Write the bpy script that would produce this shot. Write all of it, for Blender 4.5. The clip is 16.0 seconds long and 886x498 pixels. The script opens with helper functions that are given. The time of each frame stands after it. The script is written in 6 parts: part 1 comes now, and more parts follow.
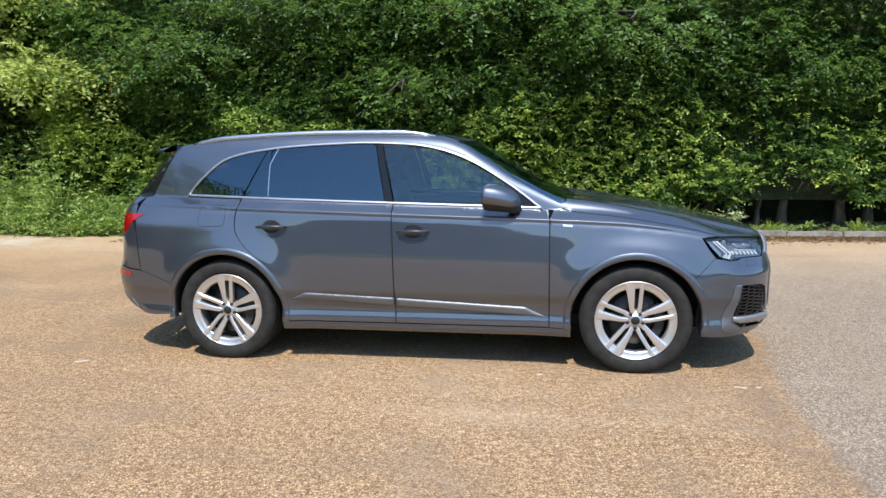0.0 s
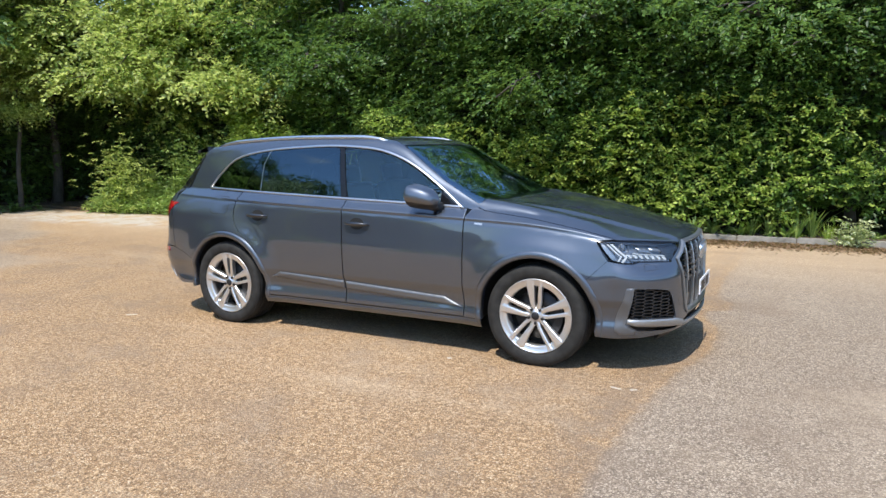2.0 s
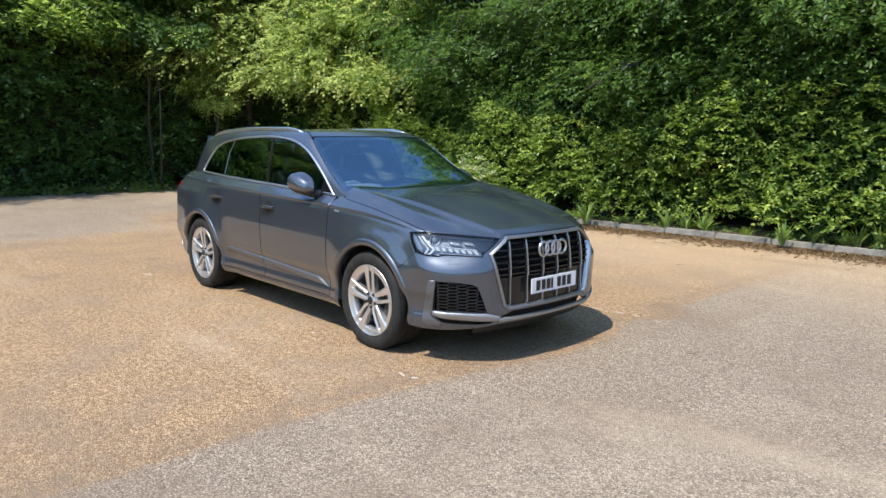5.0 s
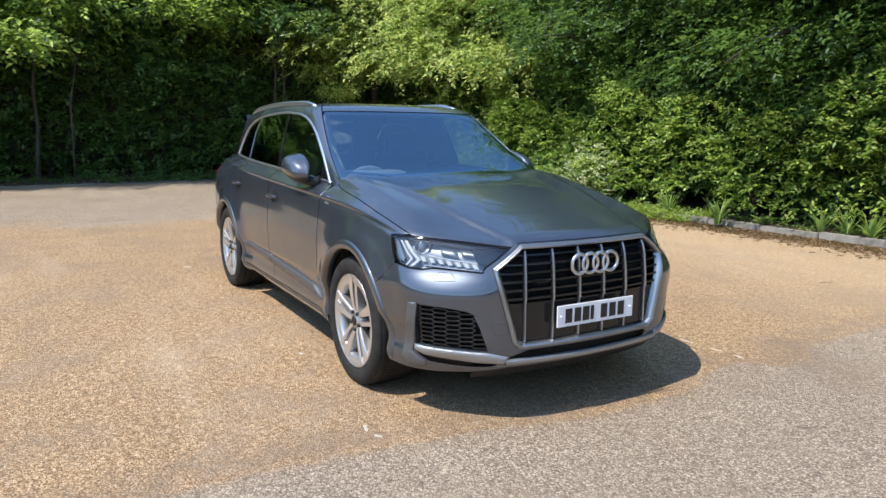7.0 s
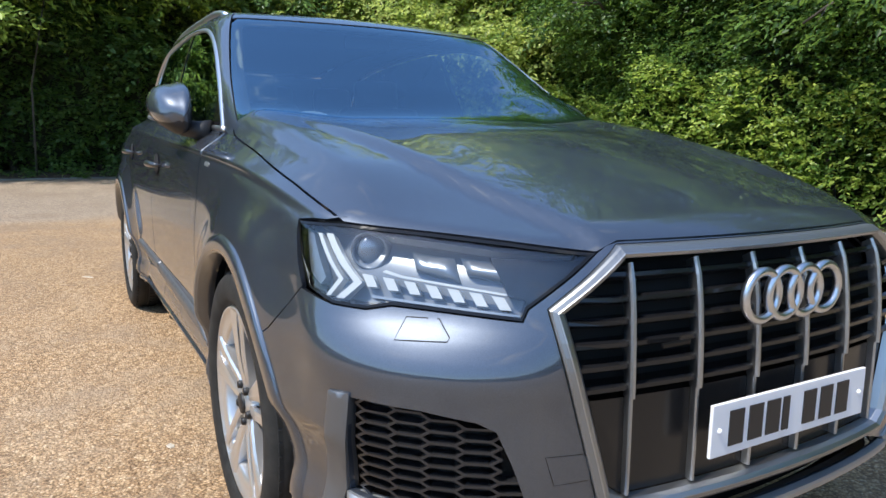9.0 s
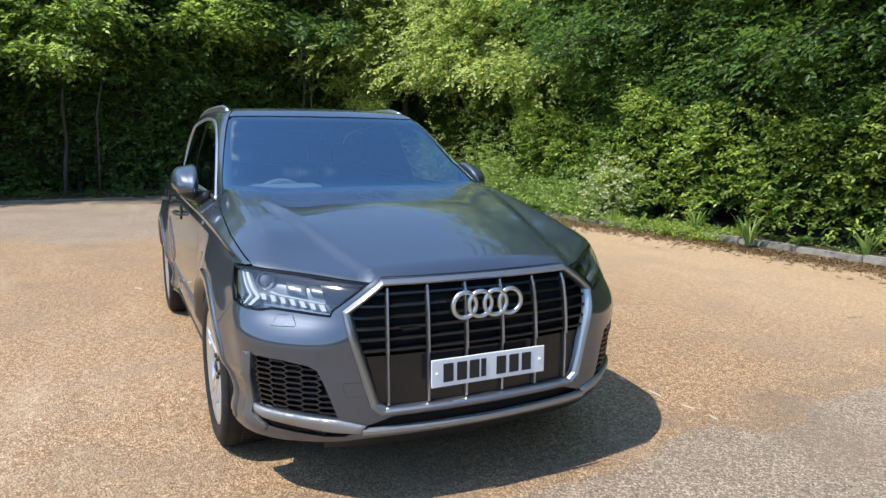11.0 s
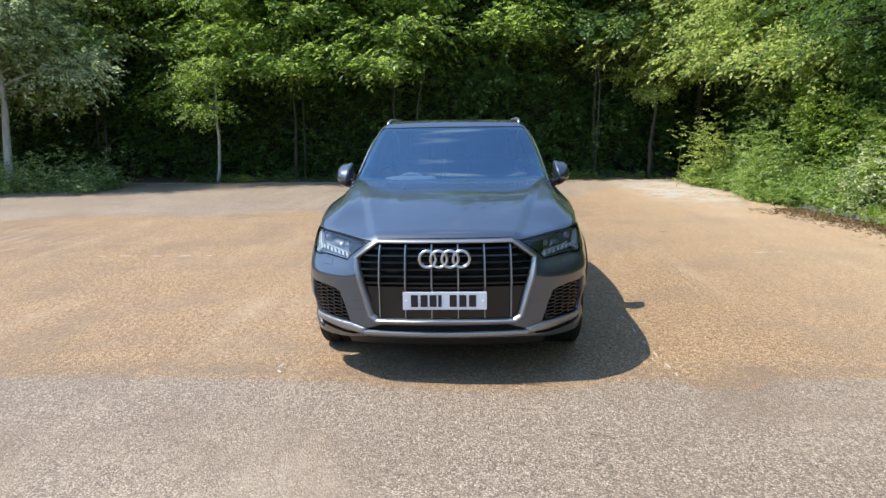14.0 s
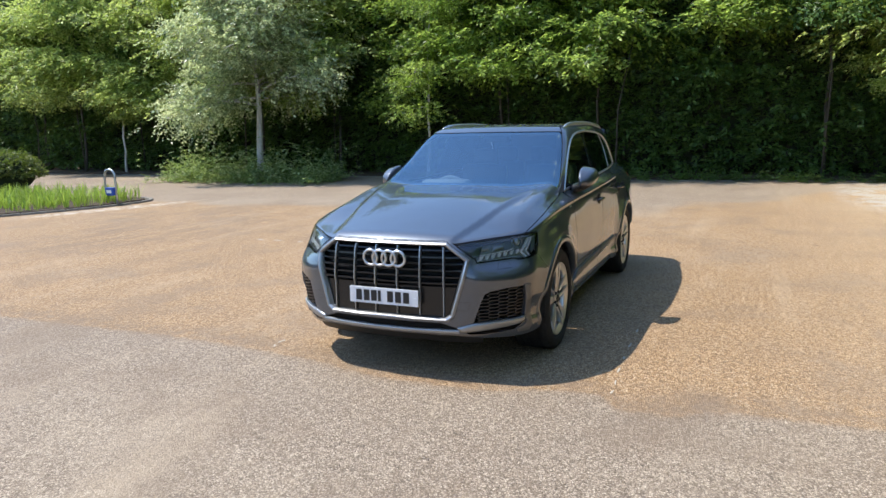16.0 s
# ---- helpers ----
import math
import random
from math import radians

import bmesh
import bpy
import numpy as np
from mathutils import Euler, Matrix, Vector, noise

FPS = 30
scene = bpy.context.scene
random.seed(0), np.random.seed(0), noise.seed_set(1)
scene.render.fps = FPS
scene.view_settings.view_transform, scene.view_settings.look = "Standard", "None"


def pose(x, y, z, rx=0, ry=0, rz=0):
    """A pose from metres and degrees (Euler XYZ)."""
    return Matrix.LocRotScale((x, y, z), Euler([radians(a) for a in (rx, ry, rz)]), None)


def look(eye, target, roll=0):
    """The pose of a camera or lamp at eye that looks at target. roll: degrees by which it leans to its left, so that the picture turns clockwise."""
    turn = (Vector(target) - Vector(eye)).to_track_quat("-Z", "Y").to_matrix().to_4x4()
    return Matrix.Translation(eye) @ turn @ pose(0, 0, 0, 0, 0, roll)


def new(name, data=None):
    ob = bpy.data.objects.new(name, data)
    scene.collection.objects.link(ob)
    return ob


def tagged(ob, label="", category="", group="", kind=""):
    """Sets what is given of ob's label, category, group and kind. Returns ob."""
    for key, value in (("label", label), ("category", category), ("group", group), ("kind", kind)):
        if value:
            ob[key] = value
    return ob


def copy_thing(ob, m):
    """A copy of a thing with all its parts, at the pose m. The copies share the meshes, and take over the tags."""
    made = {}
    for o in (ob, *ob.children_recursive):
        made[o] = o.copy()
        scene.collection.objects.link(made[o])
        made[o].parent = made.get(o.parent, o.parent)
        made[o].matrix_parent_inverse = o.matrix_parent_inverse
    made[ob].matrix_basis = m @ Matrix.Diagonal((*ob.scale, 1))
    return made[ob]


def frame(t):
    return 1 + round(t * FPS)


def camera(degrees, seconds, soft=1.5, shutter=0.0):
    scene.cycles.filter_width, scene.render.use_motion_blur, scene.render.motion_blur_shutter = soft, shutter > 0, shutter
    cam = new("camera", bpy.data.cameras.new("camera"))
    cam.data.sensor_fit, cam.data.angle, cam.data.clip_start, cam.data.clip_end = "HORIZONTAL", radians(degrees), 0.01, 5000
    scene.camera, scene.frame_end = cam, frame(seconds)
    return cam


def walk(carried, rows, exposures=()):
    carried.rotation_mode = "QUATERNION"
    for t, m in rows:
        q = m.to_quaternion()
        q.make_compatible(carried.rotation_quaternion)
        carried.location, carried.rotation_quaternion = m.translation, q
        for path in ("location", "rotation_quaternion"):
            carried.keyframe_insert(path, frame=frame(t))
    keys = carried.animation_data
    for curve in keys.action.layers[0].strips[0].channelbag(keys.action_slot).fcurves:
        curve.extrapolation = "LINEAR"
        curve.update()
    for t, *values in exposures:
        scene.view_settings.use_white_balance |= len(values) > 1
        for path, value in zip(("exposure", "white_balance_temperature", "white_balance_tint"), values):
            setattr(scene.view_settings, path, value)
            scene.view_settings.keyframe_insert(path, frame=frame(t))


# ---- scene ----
cam = camera(64.8, 16.0)
PATH = [
    (0, (0.964, -5.773, 1.546), (0.64, -3.819, 1.268), -0.7),
    (0.5, (1.538, -5.817, 1.544), (1.071, -3.892, 1.27), -0.6),
    (1, (2.085, -5.795, 1.545), (1.48, -3.91, 1.263), -0.5),
    (1.5, (2.648, -5.72, 1.573), (1.871, -3.899, 1.29), -0.5),
    (2, (3.218, -5.635, 1.583), (2.295, -3.883, 1.299), -0.4),
    (2.5, (3.753, -5.458, 1.579), (2.715, -3.773, 1.288), -0.4),
    (3, (4.304, -5.33, 1.569), (3.187, -3.697, 1.281), -0.4),
    (3.2, (4.505, -5.255, 1.588), (3.358, -3.643, 1.298), -0.4),
    (5.3, (5.903, -3.834, 1.605), (4.387, -2.567, 1.292), 0.5),
    (5.5, (5.983, -3.668, 1.612), (4.426, -2.453, 1.297), 0.5),
    (6, (5.949, -3.262, 1.598), (4.326, -2.139, 1.274), 0.5),
    (6.5, (5.673, -2.901, 1.592), (4.006, -1.846, 1.262), 0.6),
    (7, (5.21, -2.495, 1.489), (3.506, -1.503, 1.152), 0.5),
    (7.5, (4.583, -2.14, 1.353), (2.861, -1.18, 1.014), 0.6),
    (8, (4.098, -1.824, 1.188), (2.37, -0.871, 0.865), 0.6),
    (8.5, (3.671, -1.535, 1.115), (1.945, -0.579, 0.788), 0.6),
    (9, (3.409, -1.371, 1.13), (1.69, -0.4, 0.808), 0.8),
    (9.5, (3.536, -1.326, 1.163), (1.818, -0.349, 0.861), 0.7),
    (9.7, (3.658, -1.354, 1.183), (1.943, -0.365, 0.895), 0.6),
    (11.8, (5.754, -1.323, 1.539), (3.884, -0.688, 1.227), -0.2),
    (12, (5.929, -1.247, 1.536), (4.038, -0.679, 1.221), -0.3),
    (12.5, (6.294, -1.006, 1.575), (4.363, -0.601, 1.253), -0.3),
    (13, (6.588, -0.72, 1.607), (4.632, -0.461, 1.28), -0.5),
    (13.5, (6.676, -0.301, 1.598), (4.706, -0.212, 1.262), -0.6),
    (14, (6.731, 0.177, 1.598), (4.762, 0.091, 1.261), -0.8),
    (14.5, (6.691, 0.718, 1.626), (4.74, 0.445, 1.286), -0.9),
    (15, (6.672, 1.255, 1.669), (4.755, 0.796, 1.332), -1.1),
    (15.5, (6.665, 1.74, 1.692), (4.803, 1.094, 1.354), -1.0),
    (16, (6.579, 2.224, 1.66), (4.774, 1.431, 1.321), -1.1),
]
walk(cam, [(t, look(eye, target, roll)) for t, eye, target, roll in PATH])

# ---- light ----
EXPOSURE = 1.02
scene.view_settings.exposure = EXPOSURE
SUN = Vector((0.08, -0.69, 1.2)).normalized()
world = bpy.data.worlds.new("sky")
scene.world = world
world.use_nodes = True
wn, wl = world.node_tree.nodes, world.node_tree.links
sky = wn.new("ShaderNodeTexSky")
sky.sky_type, sky.sun_disc = "NISHITA", False
sky.sun_elevation, sky.sun_rotation = math.asin(SUN.z), math.atan2(SUN.x, SUN.y)
sky.air_density, sky.dust_density, sky.ozone_density = 1.2, 0.4, 2.0
wco = wn.new("ShaderNodeTexCoord")
wmap = wn.new("ShaderNodeMapping")
wmap.inputs["Scale"].default_value = (1.0, 1.0, 2.6)
wmap.inputs["Location"].default_value = (1.7, 0.4, 2.3)
wcl = wn.new("ShaderNodeTexNoise")
wcl.inputs["Scale"].default_value, wcl.inputs["Detail"].default_value = 3.4, 9
wramp = wn.new("ShaderNodeValToRGB")
wramp.color_ramp.elements[0].position, wramp.color_ramp.elements[1].position = 0.61, 0.79
wmix = wn.new("ShaderNodeMix")
wmix.data_type = "RGBA"
wmix.inputs["B"].default_value = (6.0, 6.25, 6.7, 1)
wl.new(wco.outputs["Generated"], wmap.inputs[0])
wl.new(wmap.outputs[0], wcl.inputs["Vector"])
wl.new(wcl.outputs["Fac"], wramp.inputs[0])
wl.new(wramp.outputs[0], wmix.inputs["Factor"])
wtint = wn.new("ShaderNodeMix")
wtint.data_type, wtint.blend_type = "RGBA", "MULTIPLY"
wtint.inputs["Factor"].default_value = 1.0
wtint.inputs["B"].default_value = (0.87, 0.98, 1.1, 1)
wl.new(sky.outputs[0], wtint.inputs["A"])
wl.new(wtint.outputs["Result"], wmix.inputs["A"])
wl.new(wmix.outputs["Result"], wn["Background"].inputs[0])
wn["Background"].inputs[1].default_value = 0.124
sun = new("sun", bpy.data.lights.new("sun", "SUN"))
sun.data.energy, sun.data.angle, sun.data.color = 3.0, radians(0.53), (1.0, 0.95, 0.87)
sun.matrix_world = look(SUN * 40, (0, 0, 0))

# ---- materials ----
def mat(name, color=(0.5, 0.5, 0.5), rough=0.5, metal=0.0, coat=0.0, spec=0.5):
    m = bpy.data.materials.new(name)
    m.use_nodes = True
    b = m.node_tree.nodes["Principled BSDF"]
    b.inputs["Base Color"].default_value = (*color, 1)
    b.inputs["Roughness"].default_value = rough
    b.inputs["Metallic"].default_value = metal
    b.inputs["Coat Weight"].default_value = coat
    b.inputs["Coat Roughness"].default_value = 0.025
    b.inputs["Coat IOR"].default_value = 1.62
    b.inputs["Specular IOR Level"].default_value = spec
    return m


class Net:
    """Short hand for adding nodes to a material."""
    def __init__(self, m):
        self.t = m.node_tree
        self.b = self.t.nodes.get("Principled BSDF")

    def n(self, kind, **sets):
        nd = self.t.nodes.new("ShaderNode" + kind)
        for k, v in sets.items():
            if k in nd.inputs:
                nd.inputs[k].default_value = v
        return nd

    def l(self, a, b):
        self.t.links.new(a, b)

    def noise(self, vec, scale, detail=4, rough=0.55):
        nd = self.n("TexNoise", Scale=scale, Detail=detail, Roughness=rough)
        if vec:
            self.l(vec, nd.inputs["Vector"])
        return nd.outputs["Fac"]

    def ramp(self, fac, stops):
        nd = self.n("ValToRGB")
        e = nd.color_ramp.elements
        while len(e) < len(stops):
            e.new(0.5)
        for el, (p, c) in zip(e, stops):
            el.position = p
            el.color = (*c, 1) if isinstance(c, tuple) else (c, c, c, 1)
        self.l(fac, nd.inputs[0])
        return nd.outputs[0]

    def mix(self, fac, a, b, blend="MIX"):
        nd = self.n("Mix")
        nd.data_type, nd.blend_type = "RGBA", blend
        for key, v in (("Factor", fac), ("A", a), ("B", b)):
            if isinstance(v, (int, float)):
                nd.inputs[key].default_value = v
            elif isinstance(v, tuple):
                nd.inputs[key].default_value = (*v, 1)
            else:
                self.l(v, nd.inputs[key])
        return nd.outputs["Result"]

    def math(self, op, a, b=0.0, c=0.0):
        nd = self.n("Math")
        nd.operation = op
        for i, v in enumerate((a, b, c)):
            if isinstance(v, (int, float)):
                nd.inputs[i].default_value = v
            else:
                self.l(v, nd.inputs[i])
        return nd.outputs[0]

    def bump(self, height, strength=0.3, dist=0.01):
        nd = self.n("Bump", Strength=strength, Distance=dist)
        self.l(height, nd.inputs["Height"])
        self.l(nd.outputs[0], self.b.inputs["Normal"])

    def pos(self):
        return self.n("NewGeometry").outputs["Position"]

    def obj(self):
        return self.n("TexCoord").outputs["Object"]


def paint_material():
    m = mat("grey_metallic_paint", (0.1, 0.105, 0.115), 0.32, 0.75, 1.0)
    m.node_tree.nodes["Principled BSDF"].inputs["Coat IOR"].default_value = 1.8
    k = Net(m)
    p = k.obj()
    fl = k.noise(p, 900, 2)
    k.l(k.ramp(fl, [(0.3, (0.052, 0.063, 0.083)), (0.7, (0.094, 0.111, 0.143))]), k.b.inputs["Base Color"])
    dust = k.noise(p, 3.0, 5)
    k.l(k.ramp(dust, [(0.35, 0.4), (0.75, 0.46)]), k.b.inputs["Roughness"])
    return m


def ground_material():
    m = mat("tan_chip_surface", (0.4, 0.28, 0.16), 0.85)
    k = Net(m)
    p = k.pos()
    sep = k.n("SeparateXYZ")
    k.l(p, sep.inputs[0])
    x, y = sep.outputs[0], sep.outputs[1]
    big = k.noise(p, 0.35, 5)
    mid = k.noise(p, 1.3, 6, 0.6)
    wob = k.noise(p, 2.6, 8, 0.7)
    stones = k.n("TexVoronoi", Scale=105.0)
    k.l(p, stones.inputs["Vector"])
    grain = k.noise(p, 160, 3, 0.7)
    speck = k.noise(p, 62, 4, 0.7)
    # stone colours of the buff surface
    tan = k.ramp(stones.outputs["Color"], [(0.0, (0.15, 0.086, 0.041)), (0.35, (0.4, 0.235, 0.108)), (0.7, (0.62, 0.405, 0.213)), (1.0, (0.88, 0.72, 0.51))])
    tan = k.mix(k.ramp(big, [(0.35, 0.0), (0.7, 0.32)]), tan, (0.52, 0.345, 0.195))
    tan = k.mix(k.ramp(mid, [(0.47, 0.0), (0.72, 0.42)]), tan, (0.31, 0.203, 0.12))
    tan = k.mix(k.ramp(speck, [(0.34, 0.7), (0.5, 0.0)]), tan, (0.13, 0.075, 0.035))
    tan = k.mix(k.ramp(speck, [(0.55, 0.0), (0.7, 0.6)]), tan, (0.76, 0.57, 0.35))
    grey = k.ramp(stones.outputs["Color"], [(0.0, (0.15, 0.11, 0.078)), (0.5, (0.335, 0.263, 0.193)), (1.0, (0.74, 0.62, 0.48))])
    grey = k.mix(k.ramp(mid, [(0.4, 0.0), (0.75, 0.3)]), grey, (0.33, 0.262, 0.195))
    grey = k.mix(k.ramp(speck, [(0.34, 0.6), (0.5, 0.0)]), grey, (0.1, 0.08, 0.065))
    grey = k.mix(k.ramp(speck, [(0.55, 0.0), (0.7, 0.6)]), grey, (0.64, 0.54, 0.42))
    clot = k.noise(p, 24, 5, 0.75)
    tan = k.mix(k.ramp(clot, [(0.38, 0.58), (0.49, 0.0)]), tan, (0.2, 0.118, 0.058))
    tan = k.mix(k.ramp(clot, [(0.53, 0.0), (0.65, 0.58)]), tan, (0.8, 0.58, 0.34))
    grey = k.mix(k.ramp(clot, [(0.38, 0.45), (0.49, 0.0)]), grey, (0.17, 0.132, 0.1))
    grey = k.mix(k.ramp(clot, [(0.53, 0.0), (0.66, 0.34)]), grey, (0.6, 0.5, 0.39))
    pit = k.ramp(stones.outputs["Distance"], [(0.3, (1.0, 1.0, 1.0)), (0.65, (0.45, 0.43, 0.4))])
    tan, grey = k.mix(0.85, tan, pit, "MULTIPLY"), k.mix(0.75, grey, pit, "MULTIPLY")
    # newer grey lane beyond the old joint in front of the car, and the lane behind
    joint = k.n("FloatCurve")
    crv = joint.mapping.curves[0]
    for jy, jx in ((-3.0, 2.39), (-2.0, 2.36), (-1.4, 2.39), (-0.6, 2.47), (0.0, 2.6), (0.6, 2.6), (1.05, 2.46), (1.4, 2.4), (1.6, 2.6), (1.85, 2.6), (2.1, 2.43), (2.9, 2.38), (5.0, 2.4)):
        crv.points.new((jy + 8) / 16, jx - 2.0)
    crv.points[0].location, crv.points[-1].location = (0.0, 0.4), (1.0, 0.38)
    joint.mapping.update()
    k.l(k.math("MULTIPLY_ADD", y, 0.0625, 0.5), joint.inputs["Value"])
    edge = k.noise(p, 11.0, 5, 0.65)
    wx = k.math("ADD", k.math("SUBTRACT", x, joint.outputs[0]), k.math("MULTIPLY_ADD", wob, 0.12, k.math("MULTIPLY_ADD", edge, 0.1, -0.11)))
    front = k.ramp(k.math("MULTIPLY_ADD", k.math("ADD", wx, -2.0), 5.0, 0.5), [(0.3, 0.0), (0.55, 0.72), (0.9, 0.9)])
    front = k.math("MULTIPLY", front, k.ramp(k.math("MULTIPLY_ADD", wob, 0.12, k.math("MULTIPLY", y, 0.1)), [(0.4, 1.0), (0.66, 0.45)]))
    wob2 = k.math("MULTIPLY_ADD", big, 5.0, -2.5)
    back = k.math("ADD", k.math("MULTIPLY", k.math("ADD", x, 6.6), -0.8), k.math("MULTIPLY", k.math("MAXIMUM", k.math("ADD", y, 0.5), 0.0), -0.9))
    back = k.ramp(k.math("MULTIPLY_ADD", k.math("ADD", back, wob2), 0.4, 0.5), [(0.4, 0.0), (0.75, 0.85)])
    col = k.mix(k.math("MAXIMUM", front, back), tan, grey)
    # dark and pale stain patches, denser beside the old joint
    stain = k.noise(p, 0.8, 8, 0.62)
    fine = k.noise(p, 6.0, 6, 0.7)
    st = k.ramp(k.math("MULTIPLY_ADD", fine, 0.25, k.math("ADD", stain, -0.12)), [(0.5, 0.0), (0.62, 0.45)])
    col = k.mix(st, col, (0.21, 0.15, 0.1))
    band = k.ramp(k.math("ABSOLUTE", k.math("ADD", wx, -1.86)), [(0.0, 0.5), (0.24, 0.0)])
    col = k.mix(k.math("MULTIPLY", band, k.ramp(fine, [(0.35, 0.0), (0.55, 1.0)])), col, (0.17, 0.125, 0.09))
    pale = k.ramp(k.math("MULTIPLY_ADD", fine, 0.4, k.math("MULTIPLY", big, 0.7)), [(0.58, 0.0), (0.72, 0.2)])
    col = k.mix(pale, col, (0.56, 0.45, 0.32))
    # paler chippings towards the hedge
    dry = k.ramp(k.math("MULTIPLY_ADD", wob, 0.15, k.math("MULTIPLY", y, 0.1)), [(0.3, 0.0), (0.6, 0.3)])
    col = k.mix(dry, col, (0.68, 0.5, 0.32))
    # long pale and dark sweeps left by tyres
    turn = k.n("Mapping", Scale=(0.3, 1.7, 1.0), Rotation=(0, 0, 0.35))
    k.l(p, turn.inputs[0])
    sweep = k.noise(turn.outputs[0], 0.9, 7, 0.62)
    col = k.mix(k.ramp(sweep, [(0.54, 0.0), (0.7, 0.22)]), col, (0.56, 0.44, 0.3))
    col = k.mix(k.ramp(sweep, [(0.28, 0.45), (0.44, 0.0)]), col, (0.24, 0.165, 0.105))
    # dark slanting streaks in an oval patch towards the island
    lay = k.n("Mapping", Scale=(0.7, 7.0, 1.0), Rotation=(0, 0, 0.3))
    k.l(p, lay.inputs[0])
    streak = k.noise(lay.outputs[0], 1.1, 6, 0.68)
    zx = k.math("MULTIPLY", k.math("ADD", x, 3.2), 0.26)
    zy = k.math("MULTIPLY", k.math("ADD", y, 7.6), 0.4)
    zone = k.ramp(k.math("ADD", k.math("MULTIPLY", zx, zx), k.math("MULTIPLY", zy, zy)), [(0.3, 1.0), (1.3, 0.0)])
    col = k.mix(k.math("MULTIPLY", zone, k.ramp(streak, [(0.48, 0.0), (0.59, 0.65)])), col, (0.2, 0.135, 0.085))
    # pale grit along the island and dusty patches at the far corner
    ix = k.math("MULTIPLY", k.math("ADD", x, 4.9), 0.4)
    iy = k.math("MULTIPLY", k.math("ADD", k.math("MULTIPLY_ADD", x, 0.28, y), 12.45), 2.4)
    e = k.math("ADD", k.math("MULTIPLY", ix, ix), k.math("MULTIPLY", iy, iy))
    grit = k.math("MULTIPLY", k.ramp(e, [(0.2, 1.0), (1.2, 0.0)]), k.ramp(fine, [(0.45, 0.0), (0.55, 1.0)]))
    col = k.mix(k.math("MULTIPLY", grit, 0.75), col, (0.6, 0.54, 0.45))
    px = k.math("MULTIPLY", k.math("ADD", x, 11.5), 0.22)
    py = k.math("MULTIPLY", k.math("ADD", y, -5.3), 0.7)
    d = k.math("ADD", k.math("MULTIPLY", px, px), k.math("MULTIPLY", py, py))
    dust = k.math("MULTIPLY", k.ramp(d, [(0.3, 1.0), (1.4, 0.0)]), k.ramp(k.math("MULTIPLY_ADD", fine, 0.5, k.math("MULTIPLY", mid, 0.5)), [(0.44, 0.0), (0.54, 1.0)]))
    col = k.mix(k.math("MULTIPLY", dust, 0.7), col, (0.5, 0.47, 0.42))
    # brown leaf litter along the hedge kerb
    lit = k.ramp(k.math("MULTIPLY_ADD", wob, 1.3, k.math("ADD", y, -6.5)), [(0.4, 0.0), (0.75, 1.0)])
    col = k.mix(k.math("MULTIPLY", lit, k.ramp(speck, [(0.35, 0.2), (0.6, 0.9)])), col, (0.15, 0.085, 0.045))
    k.l(col, k.b.inputs["Base Color"])
    h = k.math("ADD", k.math("MULTIPLY", stones.outputs["Distance"], -0.6), k.math("MULTIPLY", grain, 0.5))
    k.bump(h, 1.0, 0.008)
    return m


def leaf_material(name, dark, light, trans=0.35, glow=(0.36, 0.52, 0.07), rough=0.4):
    m = bpy.data.materials.new(name)
    m.use_nodes = True
    k = Net(m)
    k.t.nodes.remove(k.b)
    out = k.t.nodes["Material Output"]
    geo = k.n("NewGeometry")
    big = k.noise(geo.outputs["Position"], 0.7, 3)
    f = k.math("ADD", k.math("MULTIPLY", geo.outputs["Random Per Island"], 0.65), k.math("MULTIPLY", big, 0.45))
    col = k.ramp(f, [(0.3, dark), (0.62, tuple(0.5 * (a + b) * 0.8 for a, b in zip(dark, light))), (0.9, light)])
    b = k.n("BsdfPrincipled", Roughness=rough)
    b.inputs["Specular IOR Level"].default_value = 0.34
    k.l(col, b.inputs["Base Color"])
    tr = k.n("BsdfTranslucent")
    tcol = k.mix(0.5, col, glow, "MIX")
    k.l(tcol, tr.inputs["Color"])
    mx = k.n("MixShader")
    mx.inputs[0].default_value = trans
    k.l(b.outputs[0], mx.inputs[1])
    k.l(tr.outputs[0], mx.inputs[2])
    k.l(mx.outputs[0], out.inputs["Surface"])
    return m


def glass_material(name, tint, base=0.09, sheen=(1, 1, 1)):
    m = bpy.data.materials.new(name)
    m.use_nodes = True
    k = Net(m)
    k.t.nodes.remove(k.b)
    out = k.t.nodes["Material Output"]
    tr = k.n("BsdfTransparent", Color=(*tint, 1))
    gl = k.n("BsdfGlossy", Color=(*sheen, 1), Roughness=0.0)
    lw = k.n("LayerWeight", Blend=0.5)
    fr = k.math("MULTIPLY_ADD", k.math("POWER", lw.outputs["Facing"], 5.0), 1.0 - base, base)
    mx = k.n("MixShader")
    k.l(fr, mx.inputs[0])
    k.l(tr.outputs[0], mx.inputs[1])
    k.l(gl.outputs[0], mx.inputs[2])
    k.l(mx.outputs[0], out.inputs["Surface"])
    return m


def bark_material(name, a, b, scale=14):
    m = mat(name, a, 0.9)
    k = Net(m)
    mp = k.n("Mapping", Scale=(1, 1, 0.25))
    k.l(k.obj(), mp.inputs[0])
    f = k.noise(mp.outputs[0], scale, 6, 0.65)
    k.l(k.ramp(f, [(0.3, a), (0.7, b)]), k.b.inputs["Base Color"])
    k.bump(f, 0.6, 0.02)
    return m


def mottled(name, a, b, scale, rough=0.9, bump=0.4, dist=0.01):
    m = mat(name, a, rough)
    k = Net(m)
    f = k.noise(k.obj(), scale, 7, 0.65)
    k.l(k.ramp(f, [(0.3, a), (0.7, b)]), k.b.inputs["Base Color"])
    k.bump(f, bump, dist)
    return m


